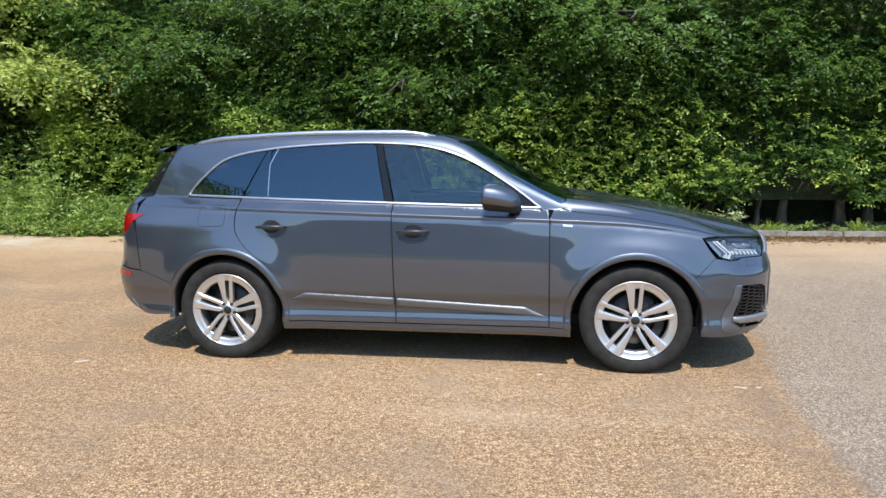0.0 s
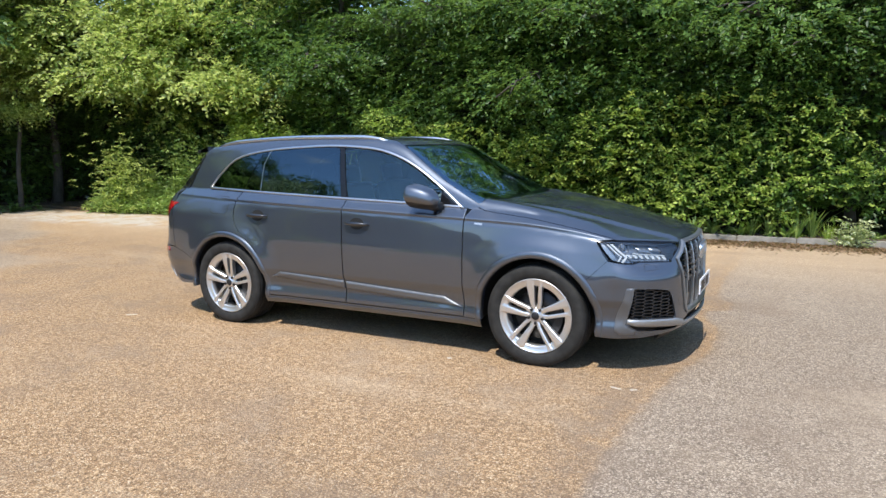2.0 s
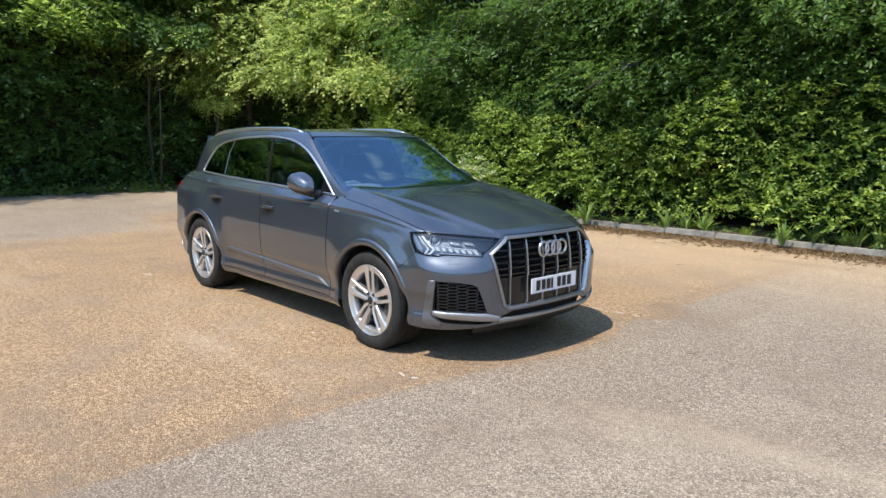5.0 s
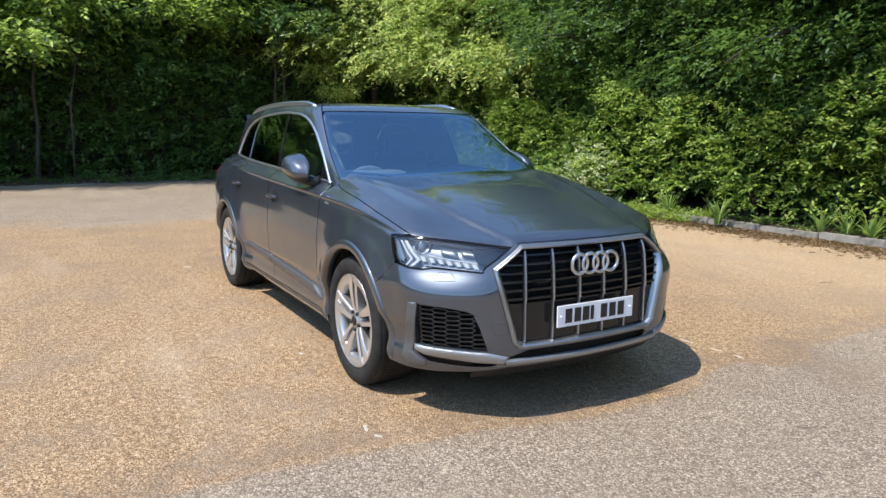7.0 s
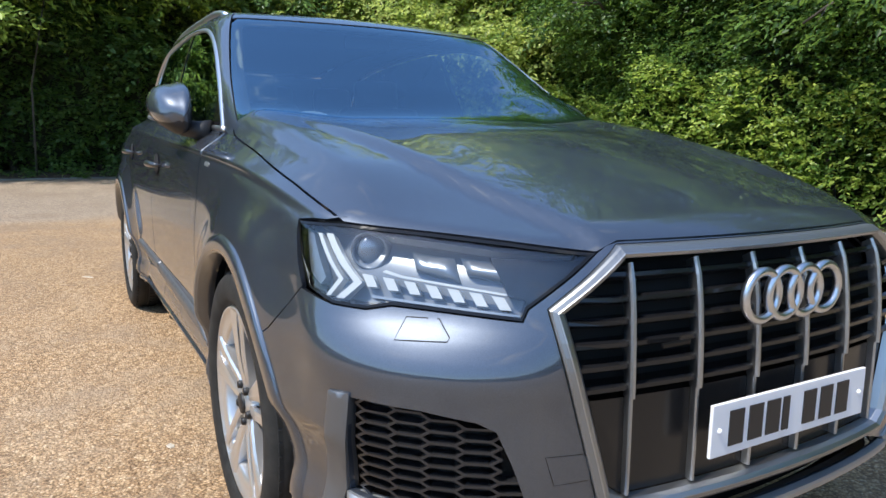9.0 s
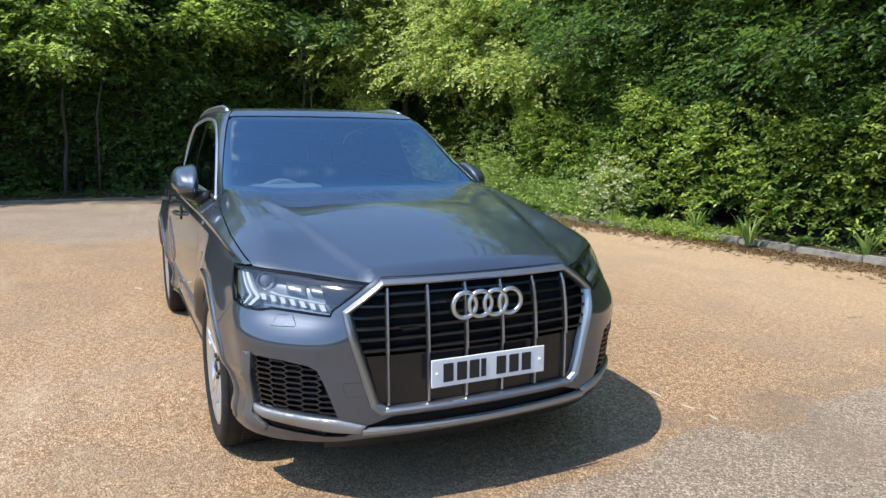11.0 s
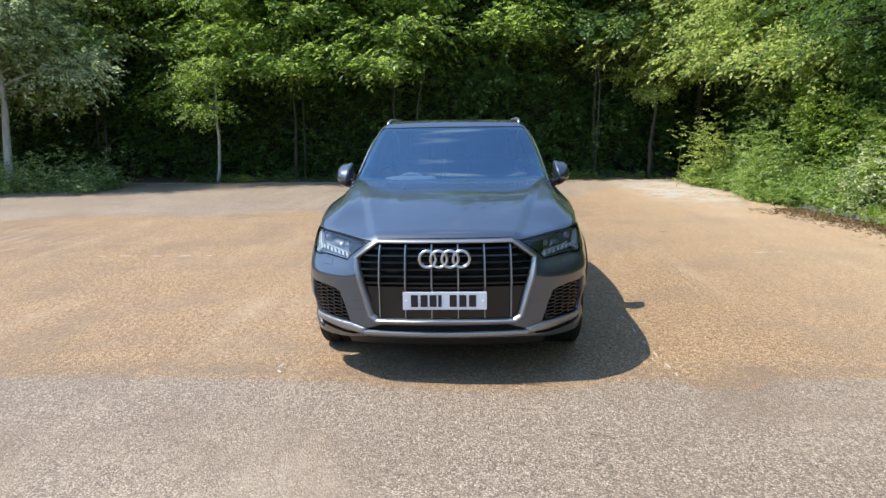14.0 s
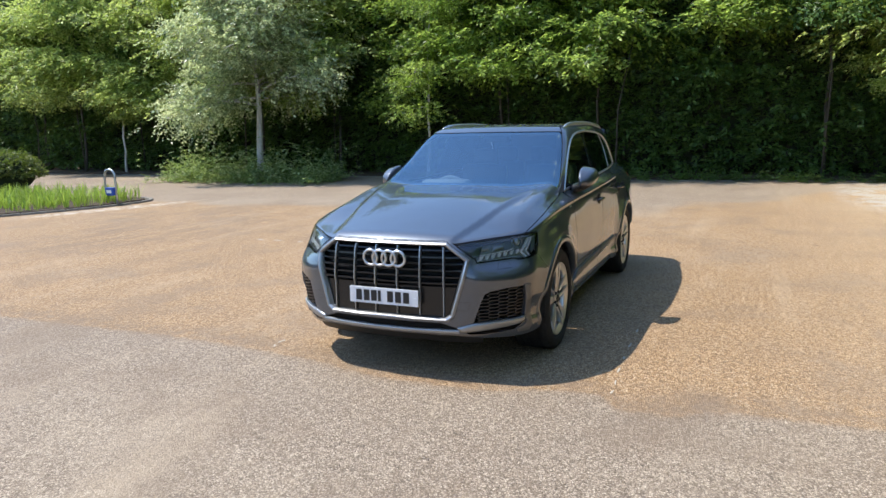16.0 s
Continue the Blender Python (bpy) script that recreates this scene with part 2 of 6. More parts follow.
PAINT = paint_material()
HANDLE = mat("dark_grey_handle_paint", (0.03, 0.032, 0.036), 0.3, 0.5, 0.8)
GLASS = glass_material("clear_tinted_glass", (0.46, 0.54, 0.57), 0.29, (0.6, 0.84, 1.0))
PRIVACY = glass_material("dark_privacy_glass", (0.05, 0.058, 0.07), 0.12, (0.62, 0.85, 1.0))
DOOR_GLASS = glass_material("clear_door_glass", (0.7, 0.8, 0.8), 0.095, (0.75, 0.95, 1.0))
ROOF_GLASS = mat("black_roof_glass", (0.012, 0.013, 0.015), 0.05, 0.0, 1.0, 0.8)
ROOF_GLASS.node_tree.nodes["Principled BSDF"].inputs["Coat IOR"].default_value = 2.2
LENS = glass_material("clear_lens", (0.93, 0.95, 0.96), 0.09)
CHROME = mat("satin_chrome", (0.75, 0.76, 0.78), 0.16, 1.0)
BRIGHT = mat("bright_anodised_trim", (0.66, 0.67, 0.69), 0.3, 1.0)
SILVER = mat("silver_blade", (0.16, 0.168, 0.18), 0.45, 0.7)
LIP = mat("satin_silver_lip", (0.43, 0.44, 0.45), 0.38, 1.0)
FRAME = mat("grey_frame_edge", (0.27, 0.28, 0.29), 0.42, 0.85)
BLACK = mat("gloss_black", (0.008, 0.008, 0.009), 0.12, spec=0.35)
DARK = mat("black_plastic", (0.011, 0.011, 0.012), 0.55)
VOID = mat("underbody_black", (0.008, 0.008, 0.008), 0.85)
RUBBER = mottled("tyre_rubber", (0.012, 0.012, 0.0115), (0.034, 0.033, 0.031), 11, 0.75, 0.15, 0.002)
RUBBER.node_tree.nodes["Principled BSDF"].inputs["Specular IOR Level"].default_value = 0.25
WHEEL_RIM = mat("steering_rim_grey", (0.55, 0.56, 0.57), 0.4)
BLADE = mat("satin_silver_blade", (0.38, 0.39, 0.4), 0.45, 0.75)
PROJ = mat("lamp_projector_glass", (0.22, 0.24, 0.27), 0.12, 0.6)
HOOD = mat("dial_hood_grey", (0.5, 0.51, 0.52), 0.5)
PLINTH = mat("gloss_black_plinth", (0.014, 0.012, 0.011), 0.22)
SLAT = mat("gloss_black_slat", (0.009, 0.009, 0.01), 0.2, spec=0.55)
ALLOY = mat("silver_alloy", (0.66, 0.655, 0.65), 0.36, 0.85, 0.4)
STEEL = mat("brake_steel", (0.045, 0.043, 0.042), 0.45, 1.0)
RED = mat("red_lens", (0.26, 0.004, 0.007), 0.12, 0.0, 0.6)
WHITE = mat("white_plate", (0.82, 0.82, 0.83), 0.35)
INK = mat("black_ink", (0.015, 0.015, 0.017), 0.4)
SEAT = mottled("dark_grey_leather", (0.008, 0.008, 0.009), (0.016, 0.016, 0.017), 60, 0.45, 0.15, 0.002)
LINER = mat("grey_headliner", (0.05, 0.05, 0.05), 0.9)
DRL = mat("white_lamp_plastic", (0.48, 0.49, 0.485), 0.35)
LAMP_IN = mat("lamp_reflector", (0.25, 0.265, 0.285), 0.34, 0.75)
LAMP_BACK = mat("lamp_housing_grey", (0.15, 0.16, 0.175), 0.35, 0.5)
GRID = mat("glossy_dark_grid", (0.016, 0.016, 0.018), 0.28, spec=0.7)
GROUND = ground_material()
LEAF_HEDGE = leaf_material("hornbeam_leaves", (0.018, 0.054, 0.013), (0.14, 0.25, 0.05), 0.42, (0.34, 0.53, 0.1), 0.42)
LEAF_TREE = leaf_material("maple_leaves", (0.1, 0.18, 0.035), (0.78, 0.85, 0.27), 0.56, (0.6, 0.72, 0.18))
# darker copy of the maple leaves, half shade put into the colour
LEAF_BACK = leaf_material("shade_toned_maple_leaves", (0.02, 0.066, 0.012), (0.62, 0.8, 0.16), 0.52, (0.5, 0.68, 0.13))
# hornbeam leaves lightened to stand for sun; the yellow-green weeds share it
LEAF_SUN = leaf_material("sun_toned_young_leaves", (0.1, 0.2, 0.03), (0.62, 0.74, 0.17), 0.5, (0.5, 0.64, 0.13), 0.32)
# dark leaf colour that carries the shade under and behind the trees
LEAF_DARK = leaf_material("shade_toned_ivy_leaves", (0.035, 0.085, 0.024), (0.17, 0.28, 0.07), 0.32)
LEAF_BIRCH = leaf_material("birch_leaves", (0.14, 0.19, 0.085), (0.95, 0.98, 0.6), 0.52, (0.65, 0.76, 0.33), 0.25)
LEAF_ROUGH = leaf_material("rough_weed_leaves", (0.11, 0.18, 0.06), (0.62, 0.7, 0.34), 0.46)
LEAF_WEED = leaf_material("weed_leaves", (0.15, 0.25, 0.07), (0.5, 0.62, 0.2), 0.45)
GRASS = leaf_material("long_grass_blades", (0.2, 0.32, 0.04), (0.55, 0.66, 0.14), 0.5)
BARK = bark_material("grey_brown_bark", (0.035, 0.03, 0.024), (0.1, 0.086, 0.07))
BIRCH_BARK = bark_material("pale_birch_bark", (0.3, 0.28, 0.25), (0.72, 0.69, 0.64), 9)
SOIL = mottled("dark_soil_and_litter", (0.035, 0.024, 0.015), (0.11, 0.075, 0.045), 9, 0.95, 0.7, 0.03)
KERB = mottled("weathered_concrete_kerb", (0.15, 0.135, 0.11), (0.33, 0.305, 0.265), 7, 0.9, 0.3, 0.006)
# near-black backing colour that stands in for shade between the leaves
CORE = mottled("hedge_inner_shade", (0.014, 0.02, 0.009), (0.036, 0.046, 0.02), 5, 1.0, 0.6, 0.05)
GALV = mat("galvanised_steel", (0.5, 0.51, 0.52), 0.38, 0.9)
BLUE = mat("blue_plastic", (0.03, 0.09, 0.42), 0.4)


# ---- mesh helpers ----
def mesh_ob(name, verts, faces, material, parent=None, smooth=True, normals=None):
    me = bpy.data.meshes.new(name)
    me.from_pydata([tuple(v) for v in verts], [], [tuple(f) for f in faces])
    me.materials.append(material)
    if smooth:
        me.polygons.foreach_set("use_smooth", [True] * len(me.polygons))
    me.update()
    if normals is not None:
        me.normals_split_custom_set_from_vertices([tuple(n) for n in normals])
    ob = new(name, me)
    if parent:
        ob.parent = parent
    return ob


def part(name, bm, material, parent, label="", smooth=False, bevel=0.0):
    """Link a bmesh as one mesh object under a thing or a part."""
    if bevel:
        bmesh.ops.bevel(bm, geom=bm.edges[:], offset=bevel, segments=2, affect="EDGES", profile=0.6)
    bmesh.ops.recalc_face_normals(bm, faces=bm.faces)
    me = bpy.data.meshes.new(name)
    bm.to_mesh(me)
    bm.free()
    me.materials.append(material)
    if smooth:
        me.polygons.foreach_set("use_smooth", [True] * len(me.polygons))
    ob = new(name, me)
    if parent:
        ob.parent = parent
    if label:
        tagged(ob, label)
    return ob


def box(bm, c, size, m=None):
    r = bmesh.ops.create_cube(bm, size=1.0)
    mm = Matrix.Translation(c) @ (m or Matrix()) @ Matrix.Diagonal((*size, 1))
    bmesh.ops.transform(bm, matrix=mm, verts=r["verts"])
    return r["verts"]


def empty(name, loc=(0, 0, 0)):
    ob = new(name)
    ob.location = loc
    return ob


def tube(path, radii, sides=8, closed=False):
    """Vertices and faces of a tube along a path."""
    path = [Vector(p) for p in path]
    n = len(path)
    radii = radii if hasattr(radii, "__len__") else [radii] * n
    vs, fs = [], []
    ref = None
    for i, p in enumerate(path):
        d = (path[(i + 1) % n] - path[i - 1]) if closed else (path[min(i + 1, n - 1)] - path[max(i - 1, 0)])
        d.normalize()
        if ref is None:
            ref = Vector((0, 0, 1)) if abs(d.z) < 0.9 else Vector((1, 0, 0))
        a = (ref - d * ref.dot(d)).normalized()
        ref = a
        b = d.cross(a)
        for j in range(sides):
            t = 2 * math.pi * j / sides
            vs.append(p + (a * math.cos(t) + b * math.sin(t)) * radii[i])
    rings = n if closed else n - 1
    for i in range(rings):
        for j in range(sides):
            q = ((i + 1) % n) * sides
            fs.append((i * sides + j, i * sides + (j + 1) % sides, q + (j + 1) % sides, q + j))
    if not closed:
        fs.append(tuple(reversed(range(sides))))
        fs.append(tuple(range((n - 1) * sides, n * sides)))
    return vs, fs


def lathe(profile, n=64, axis="y"):
    """Revolve (radius, offset) points round the y axis."""
    vs, fs = [], []
    m = len(profile)
    for i in range(n):
        a = 2 * math.pi * i / n
        for r, o in profile:
            vs.append((r * math.cos(a), o, r * math.sin(a)))
    for i in range(n):
        for j in range(m - 1):
            a, b = i * m + j, ((i + 1) % n) * m + j
            fs.append((a, a + 1, b + 1, b))
    return vs, fs


def curve_of(xs, ys):
    """A smooth curve through given points, with no overshoot."""
    xs, ys = np.array(xs, float), np.array(ys, float)
    h, d = np.diff(xs), np.diff(ys) / np.diff(xs)
    m = np.zeros(len(xs))
    m[0], m[-1] = d[0], d[-1]
    for i in range(1, len(xs) - 1):
        if d[i - 1] * d[i] > 0:
            w1, w2 = 2 * h[i] + h[i - 1], h[i] + 2 * h[i - 1]
            m[i] = (w1 + w2) / (w1 / d[i - 1] + w2 / d[i])

    def f(x):
        x = np.asarray(x, float)
        i = np.clip(np.searchsorted(xs, x) - 1, 0, len(xs) - 2)
        t = np.clip((x - xs[i]) / h[i], -0.5, 1.5)
        t2, t3 = t * t, t * t * t
        return (2 * t3 - 3 * t2 + 1) * ys[i] + (t3 - 2 * t2 + t) * h[i] * m[i] + (-2 * t3 + 3 * t2) * ys[i + 1] + (t3 - t2) * h[i] * m[i + 1]
    return f


def spline(pts, step=0.02, closed=False):
    """A Catmull-Rom line through points, evenly filled."""
    p = [np.array(q, float) for q in pts]
    n = len(p)
    out = []
    for i in range(n if closed else n - 1):
        a, b, c, d = (p[(i - 1) % n], p[i], p[(i + 1) % n], p[(i + 2) % n]) if closed else (p[max(i - 1, 0)], p[i], p[i + 1], p[min(i + 2, n - 1)])
        k = max(2, int(np.linalg.norm(c - b) / step))
        for j in range(k):
            t = j / k
            out.append(0.5 * (2 * b + (c - a) * t + (2 * a - 5 * b + 4 * c - d) * t * t + (3 * b - a - 3 * c + d) * t ** 3))
    if not closed:
        out.append(p[-1])
    return out


def line(pts, step=0.02):
    """A straight-edged line, evenly filled."""
    out = []
    for a, b in zip(pts[:-1], pts[1:]):
        a, b = np.array(a, float), np.array(b, float)
        k = max(1, int(np.linalg.norm(b - a) / step))
        out += [a + (b - a) * j / k for j in range(k)]
    return out + [np.array(pts[-1], float)]


# ---- foliage helpers ----
RNG = np.random.default_rng(7)


def unit(v):
    return v / np.maximum(np.linalg.norm(v, axis=-1, keepdims=True), 1e-9)


def sprays(points, heads, ups, leaf=0.07, count=9, spread=1.0, droop=0.25, wide=0.55):
    """Leaf sprays: each has leaves set alternately on a short twig, nearly in one plane. Returns vertices and faces."""
    n = len(points)
    d = unit(heads)
    u = unit(ups - d * np.sum(ups * d, axis=1, keepdims=True))
    s = np.cross(d, u)
    k = np.arange(count)
    along = (k / count) * leaf * count * 0.42 * spread
    side = np.where(k % 2 == 0, 1.0, -1.0)
    size = leaf * RNG.uniform(0.65, 1.2, (n, count))
    base = points[:, None] + d[:, None] * along[None, :, None] - np.array((0, 0, 1.0)) * (droop * (along[None, :, None] ** 2) / (leaf * 4))
    ang = RNG.normal(0.85, 0.25, (n, count)) * side
    tip = d[:, None] * np.cos(ang)[..., None] + s[:, None] * np.sin(ang)[..., None] + u[:, None] * RNG.normal(-0.1, 0.32, (n, count))[..., None]
    tip = unit(tip)
    nor = unit(u[:, None] + RNG.normal(0, 0.4, (n, count, 3)))
    lat = unit(np.cross(tip, nor))
    nor = np.cross(lat, tip)
    a = base
    L = size[..., None]
    c = base + tip * L - nor * L * 0.12
    b = base + tip * L * 0.45 + lat * L * wide * 0.5 + nor * L * 0.09
    e = base + tip * L * 0.45 - lat * L * wide * 0.5 + nor * L * 0.09
    vs = np.stack((a, b, c, e), axis=2).reshape(-1, 3)
    i = np.arange(n * count)[:, None] * 4
    fs = np.concatenate((i + np.array((0, 1, 2)), i + np.array((0, 2, 3))))
    return vs, fs


def leaf_ob(name, vs, fs, material, parent, label=""):
    me = bpy.data.meshes.new(name)
    me.vertices.add(len(vs))
    me.vertices.foreach_set("co", np.asarray(vs, np.float32).ravel())
    me.loops.add(len(fs) * 3)
    me.loops.foreach_set("vertex_index", np.asarray(fs, np.int32).ravel())
    me.polygons.add(len(fs))
    me.polygons.foreach_set("loop_start", np.arange(0, len(fs) * 3, 3, dtype=np.int32))
    me.update(calc_edges=True)
    me.materials.append(material)
    ob = new(name, me)
    ob.parent = parent
    return tagged(ob, label, kind="stuff")


def join(meshes):
    vs, fs, o = [], [], 0
    for v, f in meshes:
        vs += list(v)
        fs += [tuple(i + o for i in q) for q in f]
        o += len(v)
    return vs, fs


def bulge(a, b, amp, scale, seed):
    """Smooth uneven relief over a hedge face."""
    return np.array([amp * noise.fractal(Vector((p * scale, q * scale, seed)), 1.0, 2.0, 4) for p, q in zip(a, b)])


# ---- ground ----
ground = tagged(mesh_ob("ground", [(-300, -300, 0), (300, -300, 0), (300, 300, 0), (-300, 300, 0)], [(0, 1, 2, 3)], GROUND, None, False),
                "buff stone-chip car park surface with a greyer worn lane", "ground", kind="structure")


def strip(name, outline, z, material, label, category, depth=0.12, edge=0.05):
    """A raised bed with a sloping rim."""
    bm = bmesh.new()
    c = np.mean(np.array(outline), axis=0)
    top = [bm.verts.new((c[0] + (x - c[0]) * (1 - edge), c[1] + (y - c[1]) * (1 - edge), z + 0.03 * noise.noise(Vector((x, y, 0))))) for x, y in outline]
    low = [bm.verts.new((x, y, -depth)) for x, y in outline]
    bm.faces.new(top)
    for i in range(len(top)):
        bm.faces.new((low[i], low[(i + 1) % len(top)], top[(i + 1) % len(top)], top[i]))
    ob = part(name, bm, material, None)
    return tagged(ob, label, category, kind="structure")


KY = curve_of([-30, -14, -9, -5, -2, 2, 8, 30], [6.6, 6.5, 6.5, 6.75, 7.05, 7.15, 7.15, 7.1])
hx = np.linspace(-24, 26, 60)
strip("verge", [(x, float(KY(x)) + 0.06) for x in hx] + [(26, 40), (-24, 40)], 0.065, SOIL, "dark bare soil bed under the hedge with leaf litter", "soil", edge=0.004)
by = np.linspace(-40, 6.3, 40)
strip("verge", [(-15.6 - 0.35 * math.sin(y * 0.35), y) for y in by] + [(-60, 6.3), (-60, -40)], 0.07, SOIL, "shaded soil bed below the trees", "soil", edge=0.004)


def kerb_stone():
    bm = bmesh.new()
    box(bm, (0.455, 0.0, -0.01), (0.905, 0.125, 0.2))
    bmesh.ops.bevel(bm, geom=bm.edges[:], offset=0.015, segments=2, affect="EDGES")
    return part("kerb_stone", bm, KERB, None)


kerb = tagged(empty("kerb", (0, 7, 0)), "weathered grey concrete kerb stones along the hedge", "kerb", kind="structure")
first = kerb_stone()
KERB_MESH = first.data
bpy.data.objects.remove(first)
px = -7.0
while px < 22:
    y0, y1 = float(KY(px)), float(KY(px + 0.915))
    ob = new("kerb_stone", KERB_MESH)
    ob.parent = kerb
    ob.matrix_basis = pose(0, -7, 0) @ pose(px, y0 + random.uniform(-0.008, 0.008), random.uniform(-0.012, 0.01), random.uniform(-1.5, 1.5), 0, math.degrees(math.atan2(y1 - y0, 0.915)) + random.uniform(-0.4, 0.4))
    px += 0.915
backkerb = tagged(empty("kerb", (-15.4, 0, 0)), "low mossy concrete kerb below the shaded trees", "kerb", kind="structure")
for i in range(30):
    ob = new("kerb_stone", KERB_MESH)
    ob.parent = backkerb
    y = -22 + i * 0.915
    ob.matrix_basis = pose(0 - 0.35 * math.sin(y * 0.35), y, -0.065, 0, 0, 90)


# ---- the clipped hedge ----
def hedge(name, x0, x1, face, z0, z1, density, leaf, label, seed, flip=None, material=None, thick=1.2, amp=0.22, turn=90, sunny=False, hollow=None):
    """A tall hedge whose face runs along x (or along y when flip gives its x place)."""
    thing = tagged(empty(name, (0, 0, 0)), label, "hedge")
    n = int((x1 - x0) * (z1 - z0) * density)
    a = RNG.uniform(x0, x1, n)
    z = z0 + (z1 - z0) * RNG.uniform(0, 1, n) ** 0.95
    out = bulge(a, z, amp, 0.8, seed) + bulge(a, z, amp * 0.5, 2.6, seed + 9)
    ragged = bulge(a, z * 0, 0.3, 1.3, seed + 3)
    keep = z > z0 + ragged + 0.12 + (hollow(a) if hollow else 0)
    depth = RNG.exponential(0.1, n) - 0.05
    off = face(a) - out * 1.0 + depth
    hd = np.stack((RNG.normal(0, 0.75, n), -np.abs(RNG.normal(0.75, 0.3, n)), RNG.normal(-0.15, 0.35, n)), axis=1)
    up = np.stack((RNG.normal(0, 0.25, n), RNG.normal(-0.35, 0.25, n), np.ones(n)), axis=1)
    pts = np.stack((a, off, z), axis=1)
    pts, hd, up = pts[keep], hd[keep], up[keep]
    if flip is not None:
        ct, st = math.cos(radians(turn)), math.sin(radians(turn))
        r = np.array(((ct, -st, 0), (st, ct, 0), (0, 0, 1.0)))
        pts, hd, up = pts @ r.T, hd @ r.T, up @ r.T
    vs, fs = sprays(pts, hd, up, leaf, 7)
    leaf_ob("foliage", vs, fs, material or LEAF_HEDGE, thing)
    # young shoots standing proud of the lower face, sunlight put into their colour
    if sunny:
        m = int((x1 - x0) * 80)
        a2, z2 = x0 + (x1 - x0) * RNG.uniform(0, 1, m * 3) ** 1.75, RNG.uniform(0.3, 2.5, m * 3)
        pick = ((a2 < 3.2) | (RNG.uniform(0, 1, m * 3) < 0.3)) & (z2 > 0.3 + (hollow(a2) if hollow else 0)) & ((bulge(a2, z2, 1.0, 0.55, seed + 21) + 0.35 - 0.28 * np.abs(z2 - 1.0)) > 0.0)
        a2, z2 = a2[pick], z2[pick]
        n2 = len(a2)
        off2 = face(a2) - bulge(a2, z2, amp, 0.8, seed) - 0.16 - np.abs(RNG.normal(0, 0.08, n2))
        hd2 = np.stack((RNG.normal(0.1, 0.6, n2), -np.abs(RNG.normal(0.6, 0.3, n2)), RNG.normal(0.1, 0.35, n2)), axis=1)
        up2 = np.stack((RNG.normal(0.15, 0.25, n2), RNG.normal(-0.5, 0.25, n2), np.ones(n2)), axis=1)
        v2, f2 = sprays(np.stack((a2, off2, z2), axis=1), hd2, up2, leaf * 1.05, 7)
        leaf_ob("sun_toned_growth", v2, f2, LEAF_SUN, thing, "young yellow-green shoots with sunlight put into their colour")
    # backing sheet behind the leaves, its dark colour standing in for inner shade
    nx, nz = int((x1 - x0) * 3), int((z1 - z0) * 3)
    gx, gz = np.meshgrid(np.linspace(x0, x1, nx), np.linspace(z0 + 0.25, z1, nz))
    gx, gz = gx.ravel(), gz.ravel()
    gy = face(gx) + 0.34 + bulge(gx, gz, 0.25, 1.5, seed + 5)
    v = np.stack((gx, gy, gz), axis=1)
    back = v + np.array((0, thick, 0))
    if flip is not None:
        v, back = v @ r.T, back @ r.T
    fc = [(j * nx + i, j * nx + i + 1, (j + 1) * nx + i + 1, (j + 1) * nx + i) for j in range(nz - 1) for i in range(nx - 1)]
    mesh_ob("shade_backing", list(v), fc, CORE, thing)
    # second dark sheet, painting the shade in the gap below the leaves
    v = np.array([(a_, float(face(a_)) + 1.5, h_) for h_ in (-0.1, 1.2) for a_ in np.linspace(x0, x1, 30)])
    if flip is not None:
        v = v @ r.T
    mesh_ob("shade_backing", list(v), [(i, i + 1, 31 + i, 30 + i) for i in range(29)], CORE, thing)
    # stems
    x = x0 + 0.2
    while x < x1:
        y = float(face(x)) + random.uniform(0.3, 0.6)
        base = Vector((x, y, -0.05))
        q = [base + Vector((random.uniform(-0.05, 0.05), random.uniform(-0.05, 0.05), h)) for h in (0, 0.4, 0.9, 1.6)]
        r0 = random.uniform(0.045, 0.1)
        w, f = tube(q, [r0 * 1.6, r0, r0 * 0.8, r0 * 0.6], 9)
        if flip is not None:
            w = [Vector(r @ np.array(p)) for p in w]
        mesh_ob("stem", w, f, BARK, thing)
        x += random.uniform(0.4, 0.95)
    return thing


HF = curve_of([-12, -8, -5, -2, 4, 30], [8.0, 7.85, 7.7, 7.7, 7.75, 7.7])
hedge("clipped_hedge", -9.8, 16, HF, 0.32, 4.6, 300, 0.085, "tall dense clipped hornbeam hedge, sunlit green", 2.0, amp=0.42, sunny=True, hollow=lambda a: 0.42 * np.exp(-((a - 5.1) / 0.75) ** 4) + 0.16 * (a > 3.6))
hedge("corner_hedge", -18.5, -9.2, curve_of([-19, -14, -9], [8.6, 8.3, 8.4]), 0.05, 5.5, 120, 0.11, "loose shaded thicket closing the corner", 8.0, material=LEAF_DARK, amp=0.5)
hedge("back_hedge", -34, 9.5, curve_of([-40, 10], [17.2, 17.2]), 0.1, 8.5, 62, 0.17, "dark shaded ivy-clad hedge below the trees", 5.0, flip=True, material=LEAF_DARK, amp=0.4)


